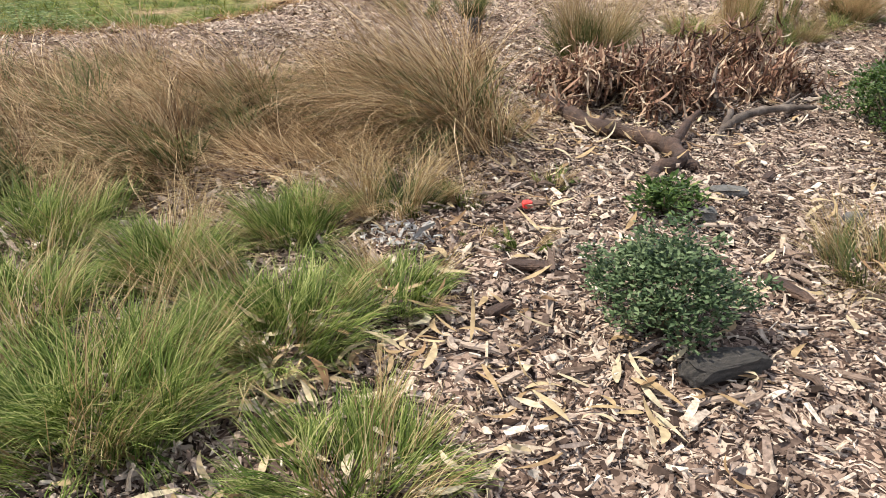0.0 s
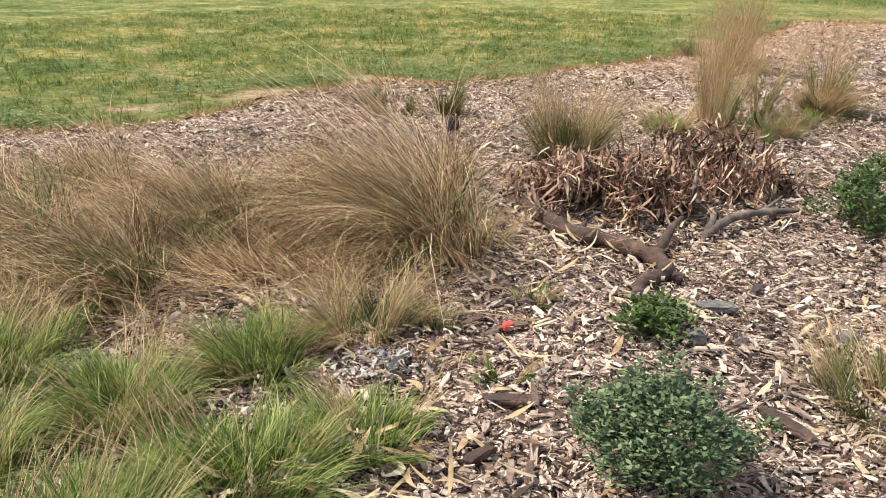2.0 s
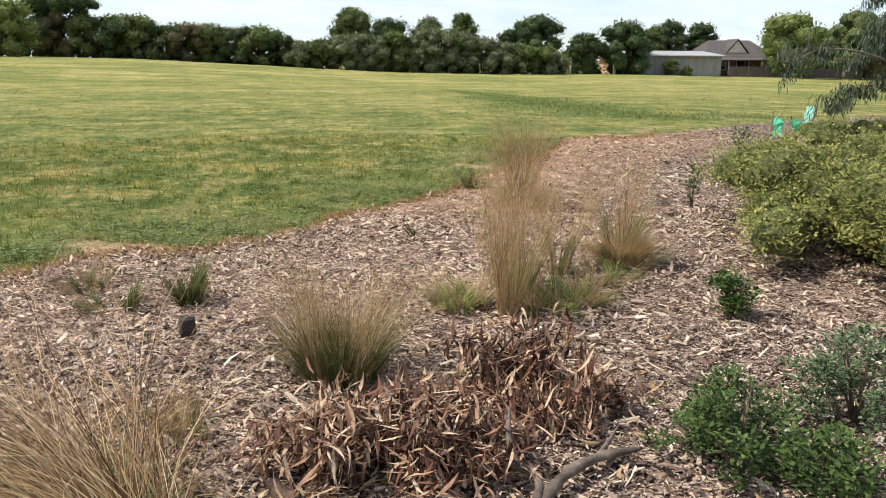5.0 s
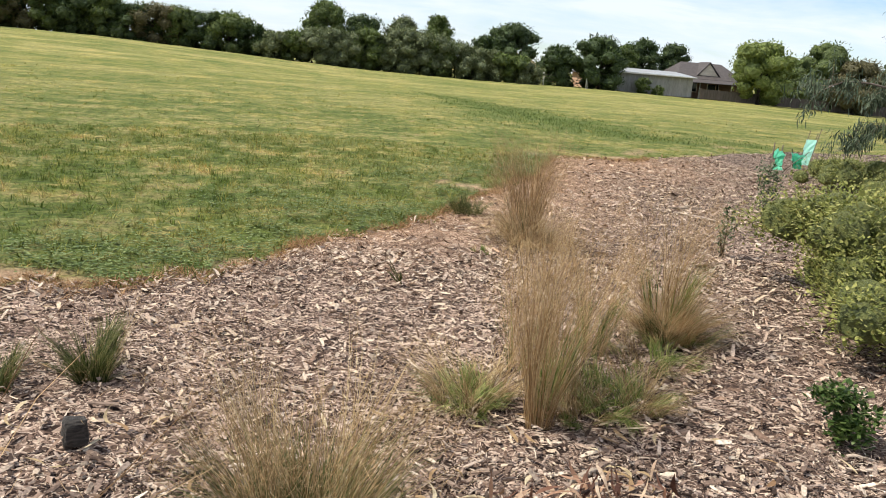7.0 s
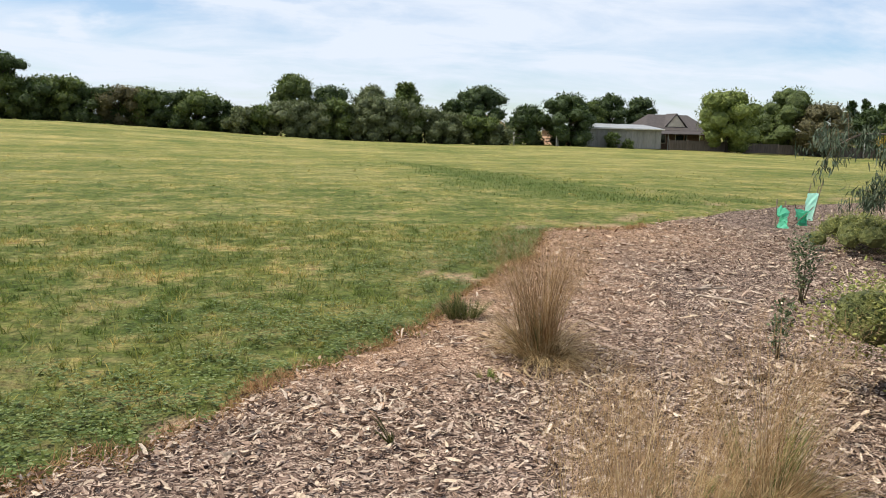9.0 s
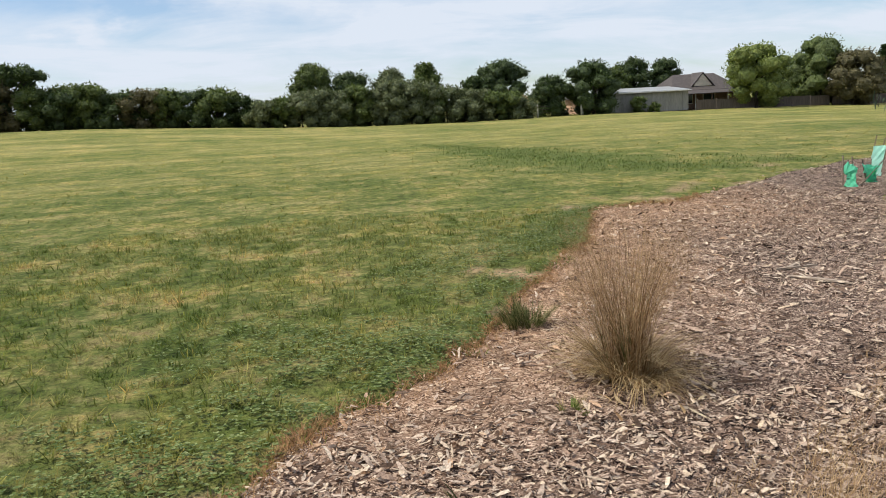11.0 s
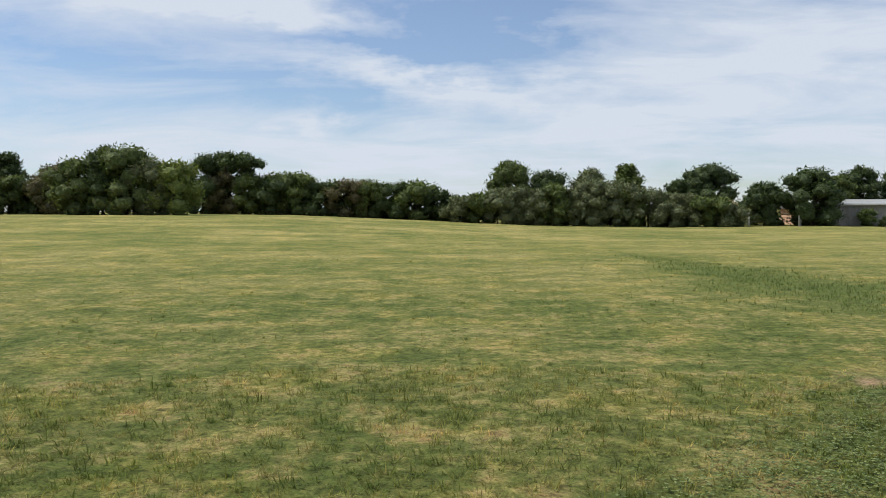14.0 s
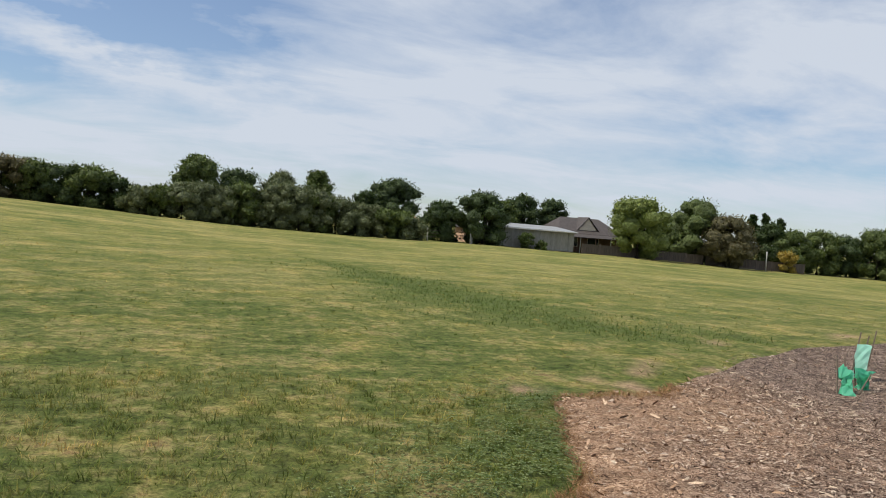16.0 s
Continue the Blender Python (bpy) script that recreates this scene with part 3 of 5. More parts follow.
def far_tree(name, label, x, y, h, w, leafset="mid", base=0.15, n=4800, lobes=26, size=0.31, flat=1.0):
    """A tree of the tree line: trunk and limbs, and a crown of many lobes of leaves."""
    z = float(terrain(x, y))
    t = new(name)
    t.location = (x, y, z - 0.05)
    tagged(t, label, "tree" if "tree" in name else "shrub", "tree line")
    chunks, ends = limbed(h, w, base)
    part("trunk", poly_mesh("trunk", chunks), M_FARBARK, t)
    cs, rs = [], []
    for i in range(lobes):
        u = (i + 0.5) / lobes
        zz = h * (base + (0.97 - base) * u)
        span = math.sin(math.pi * min(0.97, 0.22 + 0.74 * u)) ** 0.7
        a = i * 2.4 + rng.normal(0, 0.4)
        rr = w * 0.5 * span * rng.uniform(0.35, 0.75)
        lr = min(w * rng.uniform(0.13, 0.27) * flat, h * 0.22)
        cs.append((math.cos(a) * rr, math.sin(a) * rr, min(zz, h - lr * 0.75)))
        rs.append(lr)
    for e in ends:
        cs.append(e); rs.append(w * 0.17 * flat)
    v, f = leaf_cloud(cs, rs, n, size, 0.8, 0.6, 1)
    v[:, 2] = np.maximum(v[:, 2], 0.03)
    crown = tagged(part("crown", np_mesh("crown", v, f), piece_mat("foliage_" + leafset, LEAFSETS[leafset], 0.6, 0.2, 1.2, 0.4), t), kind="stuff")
    # leaf colours at 0.85, so the crown's inner shade is painted in
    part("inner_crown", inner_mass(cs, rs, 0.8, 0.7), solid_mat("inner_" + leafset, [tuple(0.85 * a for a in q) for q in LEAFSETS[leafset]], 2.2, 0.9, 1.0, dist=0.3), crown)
    return t


# x where the row stands 100 m off, distance factor, height, width, leaf colour, lowest leaves
TREES = [
    (-78, 1.0, 9.5, 9, "mid", .1), (-70, .98, 8.5, 8, "dark", .1), (-63, 1.0, 9.0, 8, "mid", .1), (-57, 1.0, 8.2, 6, "mid", .15), (-52.5, 1.06, 8.2, 4.5, "dark", .2),
    (-46.5, 1.0, 6.2, 7, "brown", .05), (-27, 1.04, 7.9, 10.5, "dark", .66), (-21, 1.04, 5.4, 7, "mid", .05), (5.1, 1.05, 7.0, 5.6, "mid", .1), (9.3, 1.06, 6.0, 5.6, "dark", .1),
    (14.3, 1.06, 6.4, 5, "grey", .1), (18.1, 1.04, 6.8, 4.0, "mid", .1), (27.6, 1.06, 6.9, 6.6, "dark", .1), (24.2, 1.05, 5.1, 3.6, "dark", .1),
    (33.4, 1.0, 4.6, 5.6, "dark", .03), (38.8, .99, 6.1, 6.6, "dark", .05), (44.4, 1.14, 7.0, 5.4, "dark", .1), (48.4, 1.15, 6.8, 5.0, "dark", .1), (41.8, 1.1, 5.6, 4, "mid", .1),
    (60.7, .97, 7.5, 8.0, "light", .12), (69.9, 1.0, 8.4, 9.4, "mid", .08), (74.9, .96, 6.6, 8.2, "brown", .1), (66, 1.1, 6.2, 6, "dark", .05),
    (82.5, 1.0, 6.4, 5, "dark", .05), (86.3, .98, 5.6, 6, "mid", .05), (91, .98, 6.0, 6, "mid", .05), (96.5, .98, 5.6, 6.5, "dark", .05), (102, .95, 6.8, 7, "mid", .05),
    (108, .95, 7.4, 8, "grey", .05), (116, .92, 7.0, 8, "mid", .05), (125, .9, 7.8, 9, "dark", .05), (135, .9, 7, 9, "mid", .05),
    (79.4, 1.07, 7.6, 2.0, "dark", .05), (81.6, 1.07, 7.9, 1.9, "dark", .05), (84.4, 1.08, 7.4, 2.2, "dark", .05), (58.4, 1.12, 6.8, 2.6, "mid", .1)]
for x, k, h, w, ls, cb in TREES:
    far_tree("far_tree", {"dark": "dark green spreading tree beyond the field", "mid": "leafy green tree at the edge of the field", "grey": "grey-green tree at the edge of the field",
             "light": "light green rounded tree beside the house", "brown": "brownish domed tree at the edge of the field"}[ls], x * k, 100 * k, h * (1.06 if x > 0 else .93), w * 1.04, ls, cb, flat=0.42 if cb > .3 else 1.0)
SHRUBS = []
for i, x in enumerate(np.arange(-92, 1.5, 2.7)):
    SHRUBS.append((x, 1.02 if x < -44 or x > -31 else 0.86, float(np.interp(x, [-92, -56, -45, -42, -32, -29, -24, -19, -12, -4, 1.6], [6, 5.2, 3.4, 6.4, 5.8, 4.6, 5.0, 4.6, 4.1, 4.2, 2.6])) * rng.uniform(.86, 1.08), rng.uniform(5.2, 7), ["mid", "dark", "mid", "grey", "light", "mid"][i % 6] if -44 < x < -30 else ["mid", "dark", "mid", "dark", "brown"][i % 5]))
for i, x in enumerate(np.arange(-0.5, 31, 2.1)):
    SHRUBS.append((x, 0.96, float(np.interp(x, [-1, 2, 8, 16, 20, 25, 31], [2.7, 3.6, 4.0, 4.6, 4.2, 3.2, 2.5])) * rng.uniform(.88, 1.08), rng.uniform(4.4, 6), ["grey", "mid", "grey", "grey"][i % 4]))
for x, k, h, w, ls in SHRUBS:
    far_tree("tall_shrub", "dense %s shrub in the belt along the field" % {"mid": "green", "dark": "dark green", "brown": "olive-brown", "grey": "grey-green", "light": "bright green"}[ls],
             x * k, 100 * k, h * 1.04, w, ls, 0.0, 3800, 20, 0.3)


# ---- houses and fences beyond the field ----
def box_bm(bm, x0, x1, y0, y1, z0, z1):
    m = Matrix.Translation(((x0 + x1) / 2, (y0 + y1) / 2, (z0 + z1) / 2)) @ Matrix.Diagonal((x1 - x0, y1 - y0, z1 - z0, 1))
    bmesh.ops.create_cube(bm, size=1, matrix=m)


def box_part(name, dims, mat, parent, label=""):
    bm = bmesh.new()
    box_bm(bm, *dims)
    bmesh.ops.bevel(bm, geom=bm.edges[:], offset=min(0.02, 0.2 * min(dims[1] - dims[0], dims[3] - dims[2], dims[5] - dims[4])), segments=1, affect="EDGES")
    return part(name, bm, mat, parent, label)


def slab_part(name, corners, thick, mat, parent, label=""):
    """A sloping slab through four corners."""
    bm = bmesh.new()
    up = Vector((0, 0, thick))
    lo = [bm.verts.new(c) for c in corners]
    hi = [bm.verts.new(Vector(c) + up) for c in corners]
    bm.faces.new(lo[::-1]); bm.faces.new(hi)
    for i in range(4):
        j = (i + 1) % 4
        bm.faces.new((lo[i], lo[j], hi[j], hi[i]))
    return part(name, bm, mat, parent, label)


M_SHED = solid_mat("shed_steel", [(0.2, 0.195, 0.182), (0.25, 0.243, 0.228), (0.29, 0.28, 0.265)], 0.8, 0.6, 0.2, (3, 3, 0.3))
M_ROOFPALE = solid_mat("pale_roof_steel", [(0.3, 0.31, 0.32), (0.38, 0.39, 0.4)], 1.2, 0.4, 0.1)
M_ROOFTILE = solid_mat("brown_roof_tile", [(0.05, 0.042, 0.042), (0.09, 0.075, 0.072)], 3.0, 0.8, 0.5)
M_ROOFRED = solid_mat("orange_roof_tile", [(0.36, 0.17, 0.09), (0.48, 0.25, 0.14)], 3.0, 0.8, 0.5)
M_BRICK = solid_mat("brown_brick", [(0.12, 0.07, 0.05), (0.2, 0.12, 0.085)], 4.0, 0.85, 0.3)
M_CREAM = solid_mat("cream_render", [(0.62, 0.54, 0.44), (0.74, 0.66, 0.55)], 2.0, 0.8, 0.1)
M_PEACH = solid_mat("peach_render", [(0.48, 0.3, 0.2), (0.58, 0.38, 0.27)], 2.0, 0.8, 0.1)
M_FENCE = solid_mat("fence_timber", [(0.06, 0.048, 0.04), (0.12, 0.095, 0.08)], 2.0, 0.85, 0.3, (4, 4, 0.4))
M_POST = solid_mat("pale_post", [(0.45, 0.43, 0.4), (0.6, 0.58, 0.54)], 4.0, 0.7, 0.2)
m_glass, nt_, b_, _ = nodes_of("dark_window_glass")
b_.inputs["Base Color"].default_value, b_.inputs["Roughness"].default_value = (0.02, 0.024, 0.028, 1), 0.05


def house_base(name, label, x, y, turn):
    t = new(name)
    t.matrix_basis = pose(x, y, float(terrain(x, y)) - 0.05, 0, 0, turn)
    return tagged(t, label, "building")


def shed(x, y):
    t = house_base("farm_shed", "long grey steel shed with a pale skillion roof", x, y, -4)
    W, D = 10.4, 6.0
    for i in range(13):
        box_part("wall_sheet", (i * .8 - W / 2 + .004, (i + 1) * .8 - W / 2 - .004, -.06 + .012 * (i % 2), .02 + .012 * (i % 2), 0, 2.45), M_SHED, t)
    for sx, nm in ((-W / 2, "end_wall"), (W / 2 - .1, "end_wall")):
        box_part(nm, (sx, sx + .1, .04, D, 0, 2.55), M_SHED, t)
    box_part("rear_wall", (-W / 2 + .1, W / 2 - .1, D - .1, D, 0, 2.9), M_SHED, t)
    slab_part("roof", [(-W / 2 + .9, -.5, 2.5), (W / 2 + .25, -.5, 2.42), (W / 2 + .25, D + .3, 3.0), (-W / 2 + .2, D + .3, 3.05)], .09, M_ROOFPALE, t, "pale corrugated steel roof")
    slab_part("lean_to_roof", [(-W / 2 - .3, -.2, 1.95), (-W / 2 + .9, -.4, 2.44), (-W / 2 + .3, D, 2.9), (-W / 2 - .3, D, 2.6)], .07, M_SHED, t)
    box_part("gutter", (-W / 2 + .9, W / 2 + .25, -.62, -.5, 2.38, 2.5), M_POST, t)
    return t


def gable_house(x, y, W, D, eave, ridge, roof, wall, turn, label, gable_w=3.0):
    t = house_base("house", label, x, y, turn)
    box_part("wall", (-W / 2, W / 2, 0, D, 0, eave), wall, t)
    o = .5
    slab_part("roof", [(-W / 2 - o, -o, eave - .1), (W / 2 + o, -o, eave - .1), (W / 2 - 1.5, D / 2, ridge), (-W / 2 + 1.5, D / 2, ridge)], .1, roof, t)
    slab_part("rear_roof", [(W / 2 + o, D + o, eave - .1), (-W / 2 - o, D + o, eave - .1), (-W / 2 + 1.5, D / 2, ridge), (W / 2 - 1.5, D / 2, ridge)], .1, roof, t)
    for s in (-1, 1):
        slab_part("hip_roof", [(s * (W / 2 + o), -o, eave - .1), (s * (W / 2 + o), D + o, eave - .1), (s * (W / 2 - 1.5), D / 2 + .05, ridge), (s * (W / 2 - 1.5), D / 2 - .05, ridge)], .1, roof, t)
    if gable_w:
        gx, g0, gy = -W * .02, eave + .5, .45      # the gable rises out of the front slope
        bm = bmesh.new()
        a = [bm.verts.new(p) for p in ((gx - gable_w / 2, gy, g0), (gx + gable_w / 2, gy, g0), (gx, gy, ridge))]
        b = [bm.verts.new(v.co + Vector((0, .15, 0))) for v in a]
        bm.faces.new(a); bm.faces.new(b[::-1])
        for i in range(3):
            bm.faces.new((a[i], b[i], b[(i + 1) % 3], a[(i + 1) % 3]))
        part("gable", bm, M_CREAM, t, "cream triangular gable end")
        for s in (-1, 1):
            slab_part("gable_roof", [(gx + s * (gable_w / 2 + .35), gy - .12, g0 - .2), (gx + s * (gable_w / 2 + .35), D / 2, g0 - .2), (gx, D / 2, ridge + .1), (gx, gy - .12, ridge + .1)], .12, roof, t)
    for i in range(int(W // 3)):
        wx = -W / 2 + 1.0 + i * 3
        w = box_part("window", (wx, wx + 1.5, -.03, .03, .9, 1.95), m_glass, t)
        box_part("frame", (wx - .07, wx, -.05, .03, .85, 2.0), M_CREAM, w)
        box_part("frame", (wx + 1.5, wx + 1.57, -.05, .03, .85, 2.0), M_CREAM, w)
        box_part("sill", (wx - .1, wx + 1.6, -.08, .03, .82, .9), M_CREAM, w)
    for i in range(5):
        px = -W / 2 + i * W / 4
        box_part("veranda_post", (px - .05, px + .05, -2.0, -1.9, 0, eave - .45), M_POST if i % 2 else M_BRICK, t)
    slab_part("veranda_roof", [(-W / 2 - .3, -2.2, eave - .5), (W / 2 + .3, -2.2, eave - .5), (W / 2 + .3, -.3, eave - .05), (-W / 2 - .3, -.3, eave - .05)], .07, roof, t)
    return t


shed(46.0, 100.0)
far_tree("garden_shrub", "leafy green shrub growing against the shed wall", 44.0, 98.6, 2.0, 2.2, "mid", .0, 1500, 10, .2)
far_tree("garden_shrub", "low green shrub growing against the shed wall", 46.2, 98.6, 1.2, 1.7, "mid", .0, 900, 8, .2)
gable_house(55.7, 103.5, 8.6, 8, 2.55, 4.6, M_ROOFTILE, M_BRICK, -6, "brown brick house with dark tiled roof and cream gable", 2.6)
gable_house(31.5, 112, 6, 7, 2.3, 3.7, M_ROOFRED, M_CREAM, 5, "cream house with orange tiled roof behind the trees", 0)
gable_house(40.2, 105, 3.4, 4, 2.0, 2.6, M_ROOFTILE, M_PEACH, 0, "peach-coloured outbuilding beside the shed", 0)


def fence_run(x0, y0, x1, y1, h, mat, label, step=2.4, boards=True):
    f = new("boundary_fence")
    n = max(2, int(math.hypot(x1 - x0, y1 - y0) / step))
    tagged(f, label, "fence")
    f.location = (x0, y0, float(terrain(x0, y0)))
    a = math.atan2(y1 - y0, x1 - x0)
    for i in range(n + 1):
        u = i / n
        x, y = (x1 - x0) * u, (y1 - y0) * u
        z = float(terrain(x0 + x, y0 + y)) - f.location.z
        box_part("post", (x - .06, x + .06, y - .06, y + .06, z - .1, z + h + .1), M_POST if not boards else mat, f)
        if i < n:
            L = math.hypot(x1 - x0, y1 - y0) / n
            for j, (z0, z1) in enumerate(((.05, h),) if boards else ((.45, .5), (.85, .9), (1.2, 1.25))):
                bm = bmesh.new()
                box_bm(bm, .06, L - .06, -.02, .02, z0, z1)
                p = part("panel" if boards else "rail", bm, mat, f)
                p.matrix_basis = pose(x, y, z, 0, 0, math.degrees(a))
    return f


fence_run(51.8, 98.5, 69, 97, 1.25, M_FENCE, "low dark timber paling fence before the house")
fence_run(69.5, 97, 84, 95, 1.3, M_FENCE, "dark boundary fence under the trees")
fence_run(30.5, 98.5, 40, 98.5, 1.0, M_FENCE, "post and rail fence at the field's edge", 2.4, False)


def wood_post(x, y, h, r, label, mat=M_POST):
    z = float(terrain(x, y))
    ob = part("post", poly_mesh("post", [tube([(0, 0, -.1), (0, 0, h * .5), (0, 0, h * .97), (0, 0, h)], [r, r, r, r * .7], 8)]), mat)
    ob.name = "marker_post"
    ob.location = (x, y, z)
    return tagged(ob, label, "post")


for x, y, h in ((78, 95.5, 2.6), (30.8, 97.4, 1.5), (36.2, 97.4, 1.3)):
    wood_post(x, y, h, .09, "pale upright post at the field's edge")
far_tree("golden_shrub", "small golden-leaved shrub beside the fence", 81, 95, 3.0, 3.0, "gold", .1, 900, 8, .3)


# ---- wood chips ----
def chips(n_try, inside, lo, hi, keep, zfun, lift=0.0, sides=True):
    """Loose flat chips, each a small bent wedge, as arrays."""
    x, y = rng.uniform(lo[0], hi[0], n_try), rng.uniform(lo[1], hi[1], n_try)
    ok = inside(x, y) & (rng.random(n_try) < keep(x, y))
    x, y = x[ok], y[ok]
    n = len(x)
    big = 1 + np.clip((np.hypot(x, y - 2) - 3.2) / 14, 0, .3)
    L = np.clip(rng.lognormal(-3.85, 0.55, n), .009, .1) * big
    W = np.clip(L * np.where(rng.random(n) < .35, rng.uniform(.06, .15, n), rng.uniform(.2, .5, n)), .002, .02 * big)
    T = rng.uniform(.003, .009, n)
    az, roll, pit = rng.uniform(0, 2 * np.pi, n), rng.normal(0, .5, n), rng.normal(0, .3, n)
    u = np.stack([np.cos(az) * np.cos(pit), np.sin(az) * np.cos(pit), np.sin(pit)], 1)
    s0 = np.stack([-np.sin(az), np.cos(az), np.zeros(n)], 1)
    nrm = np.cross(u, s0)
    s = s0 * np.cos(roll)[:, None] + nrm * np.sin(roll)[:, None]
    nrm = np.cross(u, s)
    c = np.stack([x, y, zfun(x, y) + rng.uniform(-.004, .024, n) + .35 * L * np.abs(np.sin(pit)) + lift], 1)
    taper = rng.uniform(.1, .9, n)
    bow = rng.normal(0, .06, n) * L
    vs = []
    for a, wf in ((-.5, taper), (0.0, np.ones(n)), (.5, rng.uniform(.1, .9, n))):
        for b in (-.5, .5):
            vs.append(c + u * (a * L)[:, None] + s * (b * W * wf)[:, None] + nrm * (T * .5 + (bow if a == 0 else 0))[:, None])
    for a, wf in ((-.5, taper), (.5, np.ones(n))):
        for b in (-.5, .5):
            vs.append(c + u * (a * L)[:, None] + s * (b * W * wf)[:, None] - nrm * (T * .5)[:, None])
    v = np.stack(vs, 1).reshape(-1, 3)
    tri = [(0, 1, 3), (0, 3, 2), (2, 3, 5), (2, 5, 4), (0, 2, 6), (2, 4, 8), (1, 7, 3), (3, 9, 5)]
    f = (np.arange(n)[:, None, None] * 10 + np.array(tri if sides else tri[:4])[None]).reshape(-1, 3)
    return v, f


def in_bed(x, y, margin=0.0):
    return y < edge_y(x) - margin


def front(x, y):
    return in_bed(x, y) & (np.abs(x - .1) < 2.5) & (y < 5.2)


v, f = chips(58000, front, (-2.4, -.2), (2.6, 5.2), lambda x, y: np.ones(len(x)), bed_z)
tagged(part("wood_chips", np_mesh("wood_chips", v, f), M_CHIPGREY), "grey-brown weathered wood chips spread over the bed", "wood chips", kind="stuff")
v, f = chips(110000, lambda x, y: in_bed(x, y) & ~front(x, y), (-4.5, .5), (4.4, 8.4), lambda x, y: np.where(y < 4, .6, 1.0), bed_z, 0.0, False)
tagged(part("wood_chips", np_mesh("wood_chips", v, f), M_CHIP), "grey-brown weathered wood chips spread over the bed", "wood chips", kind="stuff")
v, f = chips(62000, in_bed, (-2, 7.6), (8, 16.5), lambda x, y: 1 - .8 * red_zone(x, y), bed_z, 0.0, False)
tagged(part("wood_chips", np_mesh("wood_chips", v, f), M_CHIP), "grey-brown weathered wood chips spread over the bed", "wood chips", kind="stuff")
v, f = chips(50000, in_bed, (-3, 6.5), (9, 17.5), lambda x, y: .6 * red_zone(x, y), bed_z, .004, False)
tagged(part("wood_chips", np_mesh("wood_chips", v, f), M_CHIPRED), "reddish finer wood chips near the grass edge", "wood chips", kind="stuff")
v, f = chips(36000, in_bed, (4, 1), (16, 20), lambda x, y: np.where(x > 7.5, 1.0, .3), bed_z, .002, False)
tagged(part("wood_chips", np_mesh("wood_chips", v, f), M_CHIP), "grey-brown weathered wood chips spread over the bed", "wood chips", kind="stuff")

# fallen gum leaves, thick under the trees' litter
LITTER = [(-.6, 1.3, .4, 330), (-.95, 1.15, .4, 160), (.04, 1.29, .12, 34), (-.55, 2.1, .5, 160), (-.3, 3.1, .5, 260), (.15, 3.4, .5, 420), (.5, 4.3, .6, 380), (.9, 4.2, .4, 160), (1.5, 3.2, .4, 120), (.75, 1.85, .3, 110), (.1, 1.25, .3, 70),
          (1.2, 5.3, .6, 160), (.3, 2.3, .4, 60), (-1.1, .9, .5, 140), (1.9, 8.6, .4, 70), (0, 5.0, 1.5, 200), (1.0, 2.5, .8, 120)]
pp, ln = [], []
for x, y, r, n in LITTER:
    n = int(n * .3)
    pp.append(np.stack([rng.normal(x, r * .6, n), rng.normal(y, r * .6, n), rng.uniform(.02, .04, n)], 1))
pp = np.concatenate(pp)
pp[:, 2] += bed_z(pp[:, 0], pp[:, 1])
n = len(pp)
v, f, _ = ribbons(pp, rng.uniform(0, 6.3, n), rng.normal(1.5, .15, n), rng.normal(0.1, .45, n), rng.uniform(.06, .15, n), rng.uniform(.011, .024, n), 5, [.25, .8, 1.0, .85, .5], .3)
tagged(part("gum_leaf_litter", np_mesh("gum_leaf_litter", v, f), M_GUMLEAF), "scattered tan sickle-shaped gum leaves on the mulch", "leaf litter", kind="stuff")


# ---- field grass and clover ----
def scatter(n, lo, hi, ok):
    x, y = rng.uniform(lo[0], hi[0], n), rng.uniform(lo[1], hi[1], n)
    k = ok(x, y)
    x, y = x[k], y[k]
    return np.stack([x, y, terrain(x, y) - .004], 1)


def clumpy(p, scale, seed):
    return .5 + .25 * np.sin(p[:, 0] * scale + seed + 2 * np.sin(p[:, 1] * scale * .7)) + .25 * np.sin(p[:, 1] * scale * 1.3 - seed + 1.5 * np.sin(p[:, 0] * scale * .9))


def turf(name, label, n, lo, hi, ok, mat, L, W, segs, thin=.35, seed=0.0, per=9, lay=.65):
    """Grass in small tufts, thicker in some places than in others."""
    p = scatter(n // per, lo, hi, ok)
    p = p[rng.random(len(p)) < (thin + (1 - thin) * clumpy(p, 2.3, seed)) * (1 - .85 * bare_spot(p[:, 0], p[:, 1]))]
    k = np.repeat(np.arange(len(p)), per)
    m = len(k)
    off = rng.normal(0, L * .35, (m, 2))
    root = p[k] + np.concatenate([off, np.zeros((m, 1))], 1)
    tall = np.clip(rng.lognormal(0, .35, len(p)), .5, 1.7)[k]
    az = np.arctan2(off[:, 1], off[:, 0]) + rng.normal(0, .7, m)
    v, f, _ = ribbons(root, az, np.abs(rng.normal(lay, .35, m)), rng.uniform(.1, .9, m), L * tall * rng.uniform(.6, 1.3, m), W * rng.uniform(.6, 1.3, m), segs)
    return tagged(part(name, np_mesh(name, v, f), mat), label, "grass", kind="stuff")


def near_field(x, y):
    return y > edge_y(x) - .03 - .3 * np.maximum(0, np.sin(x * 5.3 + 2 * np.sin(x * 2.1))) ** 2


def zone(r0, r1):
    return lambda x, y: near_field(x, y) & (np.hypot(x, y - 8) >= r0) & (np.hypot(x, y - 8) < r1)


